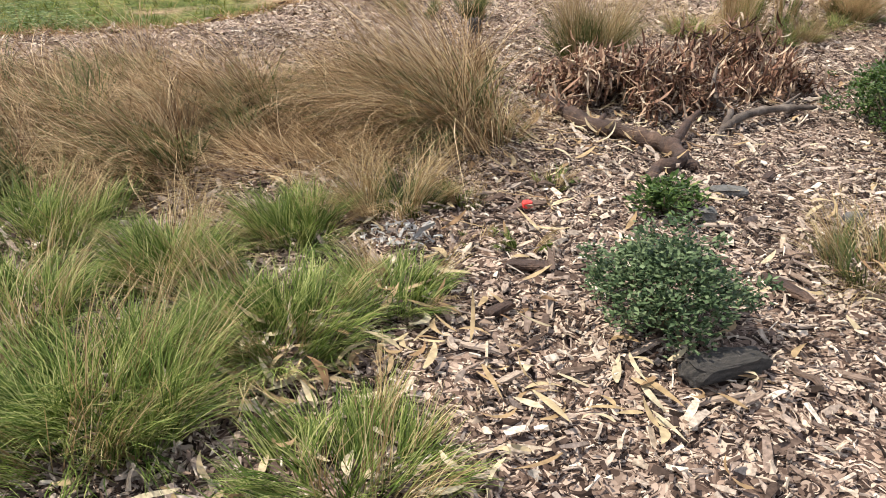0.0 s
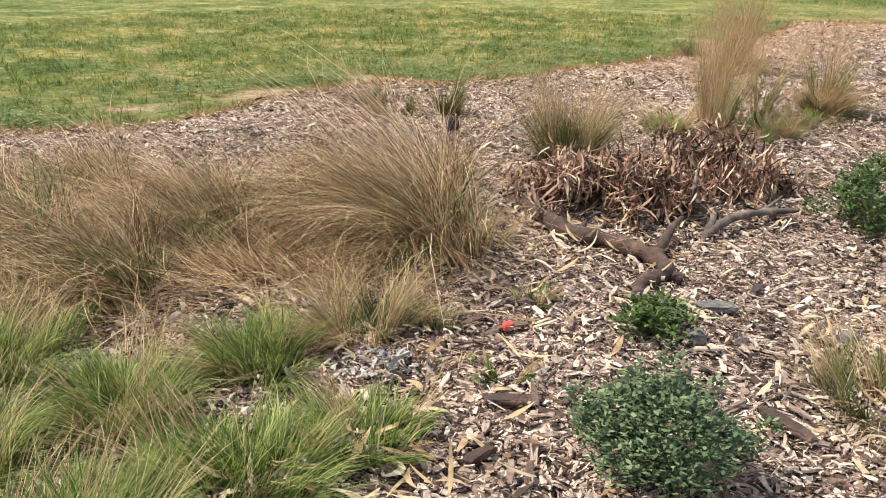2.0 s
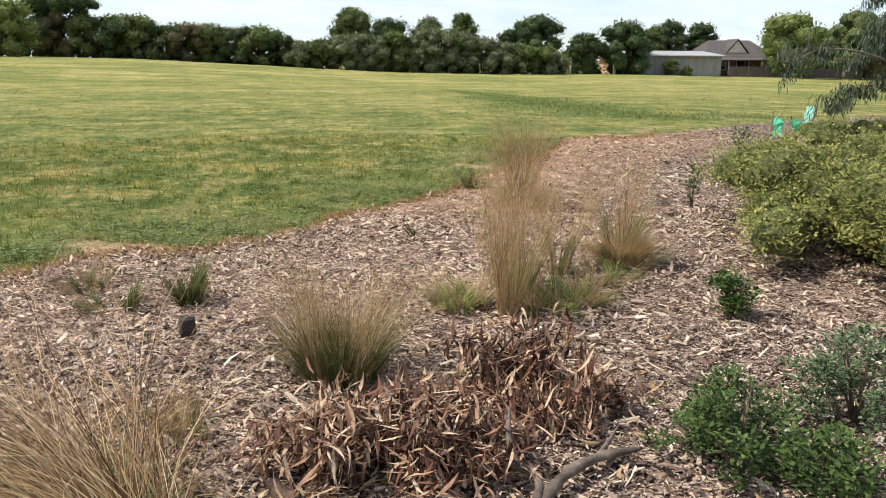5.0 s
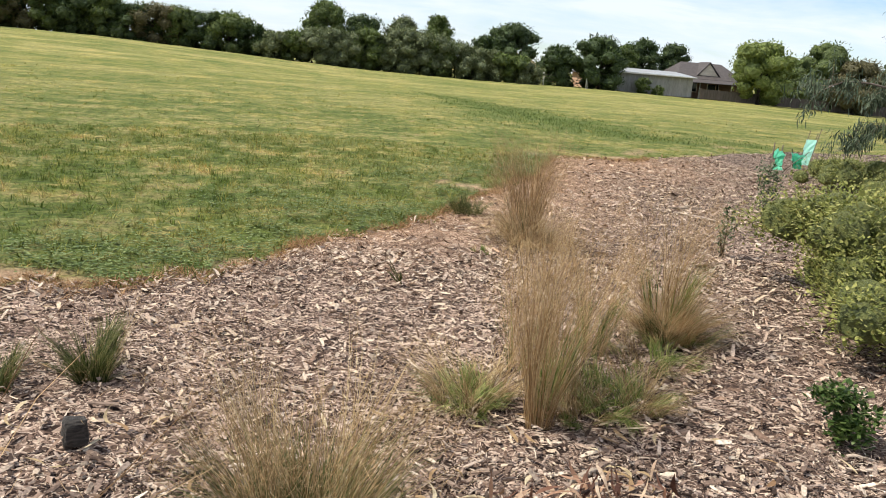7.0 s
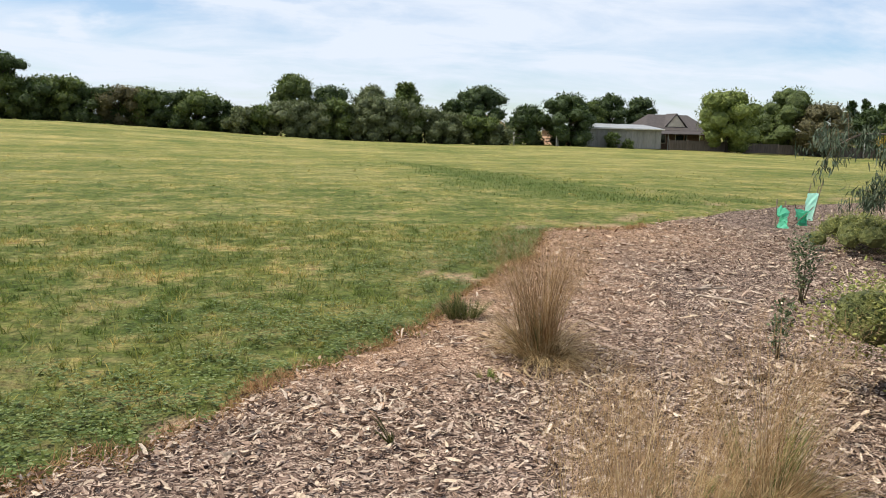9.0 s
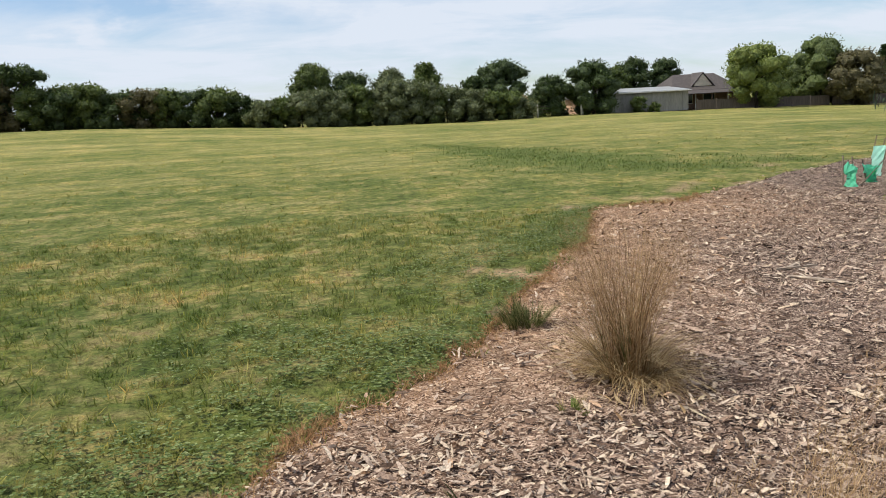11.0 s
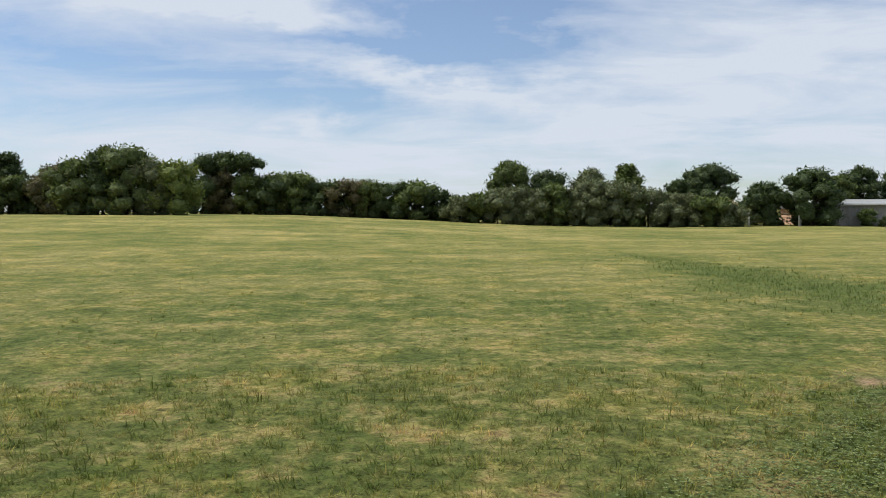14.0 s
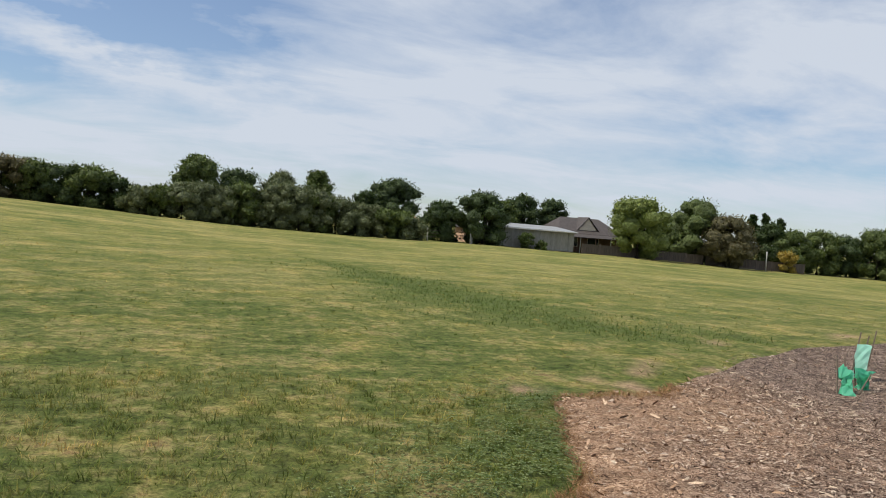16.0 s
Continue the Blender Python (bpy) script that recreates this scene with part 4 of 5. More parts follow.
turf("field_grass", "short green and straw grass of the field", 190000, (-9, 3), (7, 18), zone(0, 9), M_TURF, .06, .009, 2, .4, seed=1)
turf("dry_grass", "dry straw-coloured blades among the field grass", 70000, (-9, 3), (7, 18), zone(0, 9), M_DRYTURF, .075, .007, 2, .1, seed=4)
turf("field_grass", "short green and straw grass of the field", 110000, (-18, 0), (18, 27), zone(9, 18), M_TURF, .055, .016, 1, seed=1, lay=1.05)
turf("dry_grass", "dry straw-coloured blades among the field grass", 60000, (-18, 0), (18, 27), zone(9, 18), M_DRYTURF, .06, .014, 1, .1, seed=4, lay=1.05)
turf("field_grass", "short green and straw grass of the field", 60000, (-32, 0), (32, 42), zone(18, 33), M_TURF, .055, .025, 1, .3, seed=1, lay=1.05)
turf("dry_grass", "dry straw-coloured blades among the field grass", 60000, (-32, 0), (32, 42), zone(18, 33), M_DRYTURF, .06, .022, 1, .1, seed=4, lay=1.05)
p = scatter(60000, (4, 19), (13, 45), lambda x, y: near_field(x, y) & (rng.random(len(x)) < in_swale(x, y) * .6))
m = len(p)
v, f, _ = ribbons(p, rng.uniform(0, 6.3, m), np.abs(rng.normal(.6, .3, m)), rng.uniform(0, .6, m), rng.uniform(.05, .09, m), .016, 2)
tagged(part("swale_grass", np_mesh("swale_grass", v, f), piece_mat("swale_blade", [(.07, .115, .025), (.12, .165, .04), (.19, .22, .065)], .6, .3, 2, .3)), "strip of taller dark green grass across the field", "grass", kind="stuff")
# fringe of dry runners where the grass meets the mulch
ex = rng.uniform(-4, 6.5, 26000)
p = np.stack([ex, edge_y(ex) - np.abs(rng.normal(0, .16, len(ex))) + .05, np.zeros(len(ex))], 1)
p[:, 2] = bed_z(p[:, 0], p[:, 1])
p = p[rng.random(len(p)) < .25 + .75 * clumpy(p, 3.1, 2)]
m = len(p)
v, f, _ = ribbons(p, rng.uniform(0, 6.3, m), rng.uniform(.7, 1.5, m), rng.normal(.1, .4, m), rng.uniform(.03, .1, m), .004, 2)
tagged(part("dry_runners", np_mesh("dry_runners", v, f), piece_mat("rust_straw", [(.22, .11, .05), (.34, .19, .09), (.46, .3, .16)], .7, .2, 20, .3)), "rusty dried grass runners along the bed's edge", "grass", kind="stuff")


def clover_patch(n):
    x, y = rng.uniform(-6, 4.5, n), rng.uniform(3, 17, n)
    d = y - edge_y(x)
    p = np.stack([x, y, terrain(x, y)], 1)
    k = (d > -.05) & (rng.random(n) < np.clip(1.15 - d / 3.0, 0, 1)) & (clumpy(p, 1.7, 3) + .6 * clumpy(p, 6.1, 1) + .12 * rng.normal(size=n) > .8) & (rng.random(n) > bare_spot(x, y))
    p = p[k]
    m = len(p)
    h = rng.uniform(.02, .09, m)
    top = p + np.stack([rng.normal(0, .01, m), rng.normal(0, .01, m), h], 1)
    out = []
    a0 = rng.uniform(0, 6.3, m)
    for i in range(3):
        out.append(ribbons(top, a0 + i * 2.1, 1.35, rng.normal(.2, .2, m), rng.uniform(.012, .024, m), rng.uniform(.012, .022, m), 2, [.3, 1.0])[:2])
    return joined(out)


v, f = clover_patch(160000)
tagged(part("clover", np_mesh("clover", v, f), M_CLOVER), "dark green clover patches in the grass by the bed", "clover", kind="stuff")


# ---- tussocks ----
def tussock(name, label, x, y, h, r, green=300, straw=300, lean=(0.0, 0.0), arch=1.0, seeds=0, spread=.5, mats=(M_GREEN, M_STRAW), wid=.0035, curl=.14):
    """A clump of grass: blades from one crown, dry stems above them and feathery seed heads."""
    t = new(name)
    t.location = (x, y, float(bed_z(x, y)) - .01)
    tagged(t, label, "grass clump", "grass clumps")

    def shoot(n, h0, tilt_sd, bend, w, segs):
        nb = max(4, n // 22)
        a = rng.uniform(0, 6.3, nb)
        q = np.sqrt(rng.random(nb)) * r
        bdx = np.cos(a) * (q / r) * tilt_sd + lean[0] * rng.uniform(.3, 1.3, nb) + rng.normal(0, tilt_sd * .4, nb)
        bdy = np.sin(a) * (q / r) * tilt_sd + lean[1] + rng.normal(0, tilt_sd * .4, nb)
        bh, bb = rng.uniform(.6, 1.08, nb), rng.uniform(.5, 1.4, nb)
        k = rng.integers(0, nb, n)
        root = np.stack([np.cos(a[k]) * q[k], np.sin(a[k]) * q[k], np.zeros(n)], 1) + np.stack([*rng.normal(0, r * .1, (2, n)), np.zeros(n)], 1)
        sd = min(.06, tilt_sd * .28)
        dx, dy = bdx[k] + rng.normal(0, sd, n), bdy[k] + rng.normal(0, sd, n)
        if lean[0] < -.3:                      # wind-combed: nothing leans far against the wind
            dx = np.minimum(dx, rng.uniform(-.15, .12, n))
        return ribbons(root, np.arctan2(dy, dx), np.arctan(np.hypot(dx, dy)), bend * bb[k] * rng.uniform(.8, 1.2, n), h0 * bh[k] * rng.uniform(.7, 1.1, n), w, segs, sway=curl)

    if green:
        v, f, _ = shoot(green, h * .62, spread, arch, wid, 3)
        tagged(part("blade_mass", np_mesh("blade_mass", np.maximum(v, [-9, -9, .004]), f), mats[0], t), kind="stuff")
    if straw:
        v, f, tip = shoot(straw, h, spread * .8, arch * .9, wid * .6, 5)
        tagged(part("dry_stem_mass", np_mesh("dry_stem_mass", np.maximum(v, [-9, -9, .004]), f), mats[1], t), kind="stuff")
        if seeds:
            k = np.repeat(tip, seeds, 0)
            m = len(k)
            k = k - np.stack([lean[0] * .3 * rng.random(m), lean[1] * .3 * rng.random(m), rng.random(m) * .6], 1) * h * .35 + rng.normal(0, .012, (m, 3))
            k[:, 2] = np.maximum(k[:, 2], .02)
            v, f, _ = ribbons(k, math.atan2(lean[1], lean[0] + 1e-6) + rng.normal(0, 1.0, m), rng.uniform(.3, 1.6, m), rng.normal(.2, .3, m), rng.uniform(.03, .09, m), .0012, 1)
            tagged(part("seed_plume", np_mesh("seed_plume", v, f), M_PINK, t, "feathery pinkish-brown seed heads"), kind="stuff")
    return t


STRAWY = "straw-coloured weeping tussock with feathery pinkish seed heads"
for x, y, h, r, lean, nst in ((-.6, 3.0, .66, .14, (-.8, .0), 900), (-.72, 3.2, .9, .16, (-.75, .1), 900), (-1.2, 3.4, .75, .18, (-.8, .1), 700), (-1.7, 3.1, .7, .2, (-.6, -.1), 700),
                              (-1.8, 2.45, .6, .17, (-.5, -.15), 800), (-2.35, 2.75, .65, .2, (-.5, -.1), 650), (-2.3, 2.2, .6, .18, (-.4, -.2), 600), (-2.5, 3.6, .6, .2, (-.6, 0), 600), (-3.1, 3.1, .65, .25, (-.4, 0), 600)):
    tussock("weeping_tussock", STRAWY, x, y, h * (1.42 if x > -1 else 1.1), r * 1.15, 900 if x > -1 else 1300, int(nst * (1.5 if x > -1 else 1.4)), lean, 1.8, 3 if x > -1 else 2, .55, (M_OLIVE, M_TAWNY), .0048, .3)
# dry grass combed flat between the tussocks, thick near them and thinning out
n = 22000
c = np.array([(-.9, 3.2), (-1.3, 3.35), (-1.8, 3.05), (-1.9, 2.5), (-2.4, 2.8), (-2.5, 3.5), (-1.4, 2.75), (-3.1, 3.1), (-2.9, 2.4)])[rng.integers(0, 9, n)]
p = np.concatenate([c + rng.normal(0, 1, (n, 2)) * [.34, .22], np.zeros((n, 1))], 1)
p = p[in_bed(p[:, 0], p[:, 1], .3)]
n = len(p)
p[:, 2] = bed_z(p[:, 0], p[:, 1]) + rng.uniform(.0, .13, n) * np.clip(clumpy(p, 3.0, 1), .2, 1)
v, f, _ = ribbons(p, math.pi + rng.normal(0, .55, n) + .5 * np.sin(p[:, 0] * 4 + p[:, 1] * 6), rng.normal(1.25, .22, n), rng.uniform(-.1, .9, n), rng.uniform(.12, .34, n), rng.uniform(.0016, .0032, n), 3, sway=.2)
v[:, 2] = np.maximum(v[:, 2], .012)
tagged(part("lodged_grass", np_mesh("lodged_grass", v, f), M_TAWNY), "tawny dry grass combed flat between the tussocks", "grass", kind="stuff")
GRASSY = "low green grass tuft with some dry blades"
for x, y, h, r, n in ((-1.35, 1.65, .32, .12, 420), (-.92, 1.36, .3, .14, 480), (-.66, 1.6, .22, .1, 260), (-1.04, 1.95, .3, .1, 360), (-1.22, .98, .34, .17, 620), (-1.85, 1.85, .3, .16, 420), (-.6, .86, .24, .14, 380),
                      (-1.65, 1.3, .3, .15, 420), (-1.55, .8, .3, .16, 400)):
    tussock("grass_tuft", GRASSY, x, y, h * 1.2, r * 1.3, int(n * 4.2), int(n * .5), (-.1, 0), .8, 0, .65, (M_GREEN, M_STRAW), .0034)
for x, y, h, r, n in ((-.3, 1.93, .14, .05, 150), (-.22, 2.5, .17, .055, 190), (-.54, 2.3, .14, .08, 220), (.1, 4.95, .12, .1, 60), (1.46, 8.47, .12, .1, 120), (-.45, 2.0, .08, .06, 70)):
    tussock("grass_tuft", "small yellow-green grass tuft in the mulch", x, y, h, r, n, n // 2, (0, 0), .8, 0, .6)
tussock("grass_tuft", "brownish half-dry grass tuft", -.77, 2.22, .34, .13, 600, 620, (-.15, 0), .9, 2, .6, (M_OLIVE, M_STRAW))
tussock("grass_tuft", "straw-coloured dry clump with green centre", .78, 1.97, .3, .18, 800, 620, (.05, 0), 1.0, 0, .7, (M_OLIVE, M_STRAW))
tussock("grass_tuft", "olive grass clump with upright reddish stems", .0, 4.66, .72, .17, 1400, 700, (.03, 0), .6, 5, .42, (M_OLIVE, M_STRAW))
tussock("grass_tuft", "short grey-green clump by the pile", -.42, 3.08, .24, .08, 160, 160, (.25, 0), .7, 0, .6, (M_OLIVE, M_STRAW))
tussock("grass_tuft", "thin brown grass clump beside the tussock", -.6, 4.1, .3, .08, 160, 200, (-.1, 0), .6, 2, .5, (M_OLIVE, M_STRAW))
for x, y, h, r, n in ((-.84, 5.95, .5, .07, 700), (1.72, 10.15, .38, .15, 800)):
    tussock("grass_tuft", "small dark olive grass tuft in the mulch", x, y, h, r, n, 30, (.0, 0), .5, 0, .6, (M_OLIVE, M_STRAW))
for x, y in ((-1.24, 5.8), (-1.5, 6.3)):
    tussock("grass_tuft", "wispy grey-green tuft near the field", x, y, .36, .12, 260, 120, (-.15, 0), .7, 2, .6, (M_OLIVE, M_STRAW))
tussock("grass_tuft", "small dark green V-shaped seedling", .72, 7.55, .3, .03, 26, 0, (0, 0), .4, 0, .8, (M_OLIVE, M_STRAW), .009)
REEDY = "tall upright golden-brown feather grass"
for x, y, h, r, g, s in ((.98, 5.5, .92, .08, 160, 420), (1.14, 5.75, .92, .08, 160, 340), (1.5, 6.25, .88, .08, 200, 240), (2.08, 6.58, .92, .1, 320, 380), (1.05, 6.0, .8, .08, 120, 200)):
    tussock("feather_grass", REEDY, x, y, h, r, g // 2, int(s * .55), (.02, 0), .4, 18, .2, (M_GREEN, M_GOLD), .0034)
tussock("grass_tuft", "golden weeping fan of dry grass below the feather grass", 2.02, 6.42, .48, .1, 260, 900, (.04, -.05), 1.0, 0, .65, (M_OLIVE, M_GOLD), .004)
tussock("feather_grass", "tall golden feather grass with a weeping straw skirt", 1.92, 8.87, .95, .1, 120, 560, (-.07, 0), .45, 20, .2, (M_OLIVE, M_RUST), .0036)
tussock("grass_tuft", "weeping straw-coloured skirt of dry grass", 1.95, 8.83, .56, .14, 160, 1300, (.1, -.05), 1.5, 0, .9, (M_STRAW, M_STRAW), .0065)
for x, y, h, r, n in ((.74, 5.68, .42, .14, 700), (1.4, 5.66, .32, .2, 700), (2.12, 6.5, .5, .16, 700), (1.75, 6.1, .3, .22, 420), (1.2, 5.55, .3, .15, 420)):
    tussock("grass_tuft", "arching green and straw grass at the feather grass's foot", x, y, h, r, int(n * .8), int(n * .8), (0, 0), 1.2, 0, .75, (M_GREEN, M_STRAW))


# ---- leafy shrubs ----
# bush leaf greens darkened: the shade deep among the leaves, put into colour
M_INNERBUSH = solid_mat("inner_bush_shade", [(.09, .11, .027), (.16, .18, .047), (.24, .25, .07)], 14, .9, 1.0, dist=.05)

def shrub(name, label, x, y, lobes, n, size, mat, stems=9, squash=.8, dense=False):
    """A low shrub: woody stems from the base and leaves through its lobes (dx, dy, z, radius)."""
    t = new(name)
    t.location = (x, y, float(bed_z(x, y)) - .01)
    tagged(t, label, "shrub", "shrubs")
    ch = []
    for i in range(stems):
        dx, dy, z, r = lobes[i % len(lobes)]
        e = np.array([dx, dy, z]) + rng.normal(0, r * .45, 3)
        e[2] = max(e[2], .05)
        ch.append(tube([(rng.normal(0, .02), rng.normal(0, .02), -.02), (e[0] * .45, e[1] * .45, e[2] * .5), tuple(e)], [.008 + .006 * r, .006, .002], 5))
    for s in ch:
        part("stem", poly_mesh("stem", [s]), M_STEM, t)
    c = [(a, b, z) for a, b, z, r in lobes]
    v, f = leaf_cloud(c, [r for *_, r in lobes], n, size, squash, .55 if dense else .3, fuzz=.24)
    k = v[:, 2] < .01
    v[k, 2] = .01 + .01 * rng.random(k.sum())
    leaves = tagged(part("foliage", np_mesh("foliage", v, f), mat, t), kind="stuff")
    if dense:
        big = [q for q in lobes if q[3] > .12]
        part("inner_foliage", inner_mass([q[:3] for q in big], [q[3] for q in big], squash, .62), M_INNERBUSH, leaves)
    return t


def lobes_in(r, h, n, lr):
    """Uneven lobes through a mound, with some shoots that stand out of it."""
    out = []
    for i in range(n):
        a, q = i * 2.4 + rng.normal(0, .5), r * math.sqrt((i + .5) / n) * rng.uniform(.75, 1.15)
        k = lr * rng.uniform(.55, 1.1)
        out.append((math.cos(a) * q, math.sin(a) * q, k * .7 + max(0.0, h - k * 1.5) * (1 - (q / r) ** 2 * .55) * rng.uniform(.15, 1.05), k))
    for i in range(n // 2):
        a, q = rng.uniform(0, 6.3), r * rng.uniform(.3, 1.25)
        out.append((math.cos(a) * q, math.sin(a) * q, h * rng.uniform(.35, 1.05) * (1 - .4 * min(1, q / r)), lr * rng.uniform(.22, .4)))
    return out


shrub("saltbush", "rounded grey-green saltbush in the mulch", .07, 1.53, [(.17 * math.cos(a) * q, .17 * math.sin(a) * q, .05 + .17 * (1 - q * q * .75), .06) for a, q in [(i * 2.4, math.sqrt((i + .5) / 24)) for i in range(24)]] + [(.22, .02, .1, .04), (.27, .05, .13, .03), (-.19, .03, .2, .035), (.02, .04, .29, .035), (-.06, 0, .28, .03), (.1, -.02, .27, .03)], 5200, .0165, M_SALT, 16)
shrub("small_shrub", "low bright green leafy shrub beside the log", .17, 2.3, lobes_in(.12, .15, 9, .055), 900, .022, M_SHRUB, 9)
shrub("low_shrub", "spreading dark green shrub in the mulch", 1.36, 3.58, lobes_in(.28, .42, 22, .07), 2500, .022, M_SHRUB, 10)
shrub("low_shrub", "spreading dark green shrub in the mulch", 1.62, 3.45, lobes_in(.2, .2, 8, .09), 1500, .024, M_SHRUB, 10)
shrub("low_shrub", "grey-green leafy shrub with upright shoots", 2.02, 3.86, lobes_in(.27, .46, 24, .075), 3000, .022, M_SALT, 12)
shrub("small_shrub", "small round bright green shrub", 2.23, 5.25, lobes_in(.1, .3, 8, .08), 1100, .028, M_SHRUB, 8)
shrub("small_shrub", "dark green shrub at the path's edge", 1.35, 3.78, lobes_in(.16, .2, 8, .09), 900, .024, M_SHRUB, 8)
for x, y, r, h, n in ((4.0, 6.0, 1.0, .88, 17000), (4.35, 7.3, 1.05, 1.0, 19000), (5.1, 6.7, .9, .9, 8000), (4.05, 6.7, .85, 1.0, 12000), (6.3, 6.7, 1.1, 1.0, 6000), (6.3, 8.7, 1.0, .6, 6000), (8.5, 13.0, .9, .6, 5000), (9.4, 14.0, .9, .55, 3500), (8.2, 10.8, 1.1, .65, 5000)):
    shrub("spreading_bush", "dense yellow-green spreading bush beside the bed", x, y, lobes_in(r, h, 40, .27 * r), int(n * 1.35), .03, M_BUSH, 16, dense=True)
shrub("sapling", "slender upright dark green sapling", 5.05, 10.3, [(0, 0, .2, .07), (0, 0, .32, .1), (.03, 0, .45, .13), (-.04, 0, .55, .12)], 900, .03, M_SALT, 7, squash=1.3)
shrub("sapling", "thin pale green seedling in the mulch", 3.6, 8.6, [(0, 0, .12, .05), (0, 0, .25, .07), (.01, 0, .38, .06)], 220, .035, M_SALT, 5, squash=1.4)


# ---- fallen wood ----
def fallen_branch(name, label, ctrl, n, mat, sides=10, twigs=()):
    line = smooth_line(ctrl, n)
    t = new(name)
    tagged(t, label, "branch")
    base = line[0, :3].copy(); base[2] = 0
    t.location = base
    rad = .72 * line[:, 3] * (1 + .12 * np.sin(np.arange(n) * .9) + .07 * rng.normal(size=n))
    part("limb", poly_mesh("limb", [tube(line[:, :3] - base, rad, sides, .09)]), mat, t)
    for c in twigs:
        l2 = smooth_line(c, 9)
        part("side_branch", poly_mesh("side_branch", [tube(l2[:, :3] - base, l2[:, 3] * (1 + .1 * rng.normal(size=9)), 7, .05)]), mat, t)
    return t


fallen_branch("fallen_log", "crooked red-brown fallen branch lying on the mulch",
              [(-0.27, 3.64, 0.061, 0.018), (-0.25, 3.598, 0.061, 0.034), (-0.198, 3.487, 0.061, 0.05), (-0.118, 3.337, 0.056, 0.052), (-0.034, 3.208, 0.051, 0.05), (0.075, 3.178, 0.052, 0.044), (0.18, 3.074, 0.05, 0.05), (0.253, 3.009, 0.05, 0.052), (0.292, 2.921, 0.05, 0.046), (0.296, 2.83, 0.048, 0.042), (0.24, 2.762, 0.046, 0.04), (0.185, 2.708, 0.044, 0.036), (0.159, 2.6, 0.036, 0.028)],
              60, M_LOG, 14, [[(-.03, 3.21, .05, .02), (.0, 3.235, .085, .014), (.01, 3.25, .1, .007)], [(.3, 3.08, .04, .022), (.34, 3.17, .06, .022), (.386, 3.286, .08, .017), (.44, 3.37, .1, .01)], [(.3, 2.83, .03, .03), (.345, 2.8, .035, .024), (.36, 2.79, .036, .014)]])
fallen_branch("forked_branch", "grey-brown forked dead branch beside the leaf pile",
              [(1.045, 3.69, .06, .01), (.96, 3.675, .058, .022), (.859, 3.65, .055, .024), (.733, 3.566, .055, .026), (.632, 3.455, .05, .027), (.56, 3.348, .035, .024)],
              30, M_DEADWOOD, 10, [[(.48, 3.76, .1, .009), (.505, 3.715, .095, .014), (.556, 3.572, .085, .017), (.61, 3.517, .075, .018), (.59, 3.44, .055, .018), (.557, 3.37, .035, .017), (.494, 3.197, .016, .013)],
                               [(.556, 3.572, .085, .018), (.535, 3.62, .15, .013), (.545, 3.68, .21, .008), (.56, 3.71, .25, .004)], [(.859, 3.65, .055, .014), (.93, 3.72, .08, .009), (.99, 3.79, .1, .004)]])


def dead_bough(x, y, rx, ry, h, n_leaf, n_stem, label, upright=.3):
    """A heap of cut boughs with dead leaves still hanging on them."""
    t = new("dead_bough")
    t.location = (x, y, float(bed_z(x, y)))
    tagged(t, label, "dead branches")
    ch, ends = [], []
    for i in range(n_stem):
        a = rng.uniform(0, 6.3)
        q = math.sqrt(rng.random()) * .9
        px, py = math.cos(a) * q * rx, math.sin(a) * q * ry
        top = h * (1 - .7 * q * q) * rng.uniform(.65, 1.05)
        b = a + rng.normal(0, 1.2)
        l = rng.uniform(.15, .4)
        pts = [(px - math.cos(b) * l * .6, py - math.sin(b) * l * .6, .01), (px, py, top * .8), (px + math.cos(b) * l * .5, py + math.sin(b) * l * .5, top * rng.uniform(.7, 1.1))]
        ch.append(tube(pts, [.007, .005, .002], 5))
        for u in np.linspace(.25, 1, 7):
            k = 0 if u < .5 else 1
            w = u * 2 - k
            ends.append([pts[k][j] * (1 - w) + pts[k + 1][j] * w for j in range(3)])
    for c in ch:
        part("stem", poly_mesh("stem", [c]), M_LOG, t)
    e = np.array(ends)[rng.integers(0, len(ends), n_leaf)] + rng.normal(0, .022, (n_leaf, 3))
    e[:, 2] = np.maximum(e[:, 2], .03)
    tilt = np.where(rng.random(n_leaf) < upright, rng.normal(.7, .35, n_leaf), np.where(rng.random(n_leaf) < .4, rng.normal(1.6, .35, n_leaf), rng.normal(2.5, .35, n_leaf)))
    v, f, _ = ribbons(e, rng.uniform(0, 6.3, n_leaf), tilt, rng.normal(0, .9, n_leaf), rng.uniform(.06, .135, n_leaf), rng.uniform(.008, .018, n_leaf), 4, [.25, .9, 1.0, .5], .2)
    v[:, 2] = np.maximum(v[:, 2], .006 + .012 * rng.random(len(v)))
    tagged(part("dead_foliage", np_mesh("dead_foliage", v, f), M_DEADLEAF, t, "curled dark brown dead gum leaves"), kind="stuff")
    return t


dead_bough(.12, 3.78, .44, .3, .27, 4200, 52, "heap of cut boughs with curled brown leaves", .04)
dead_bough(.7, 4.42, .2, .16, .38, 800, 20, "upright bundle of drooping tan dead leaves", .1)
dead_bough(.95, 4.15, .24, .22, .2, 650, 20, "dead bough with brown leaves on the mulch")
dead_bough(.58, 4.08, .34, .24, .14, 800, 20, "flattened dead bough with brown leaves")


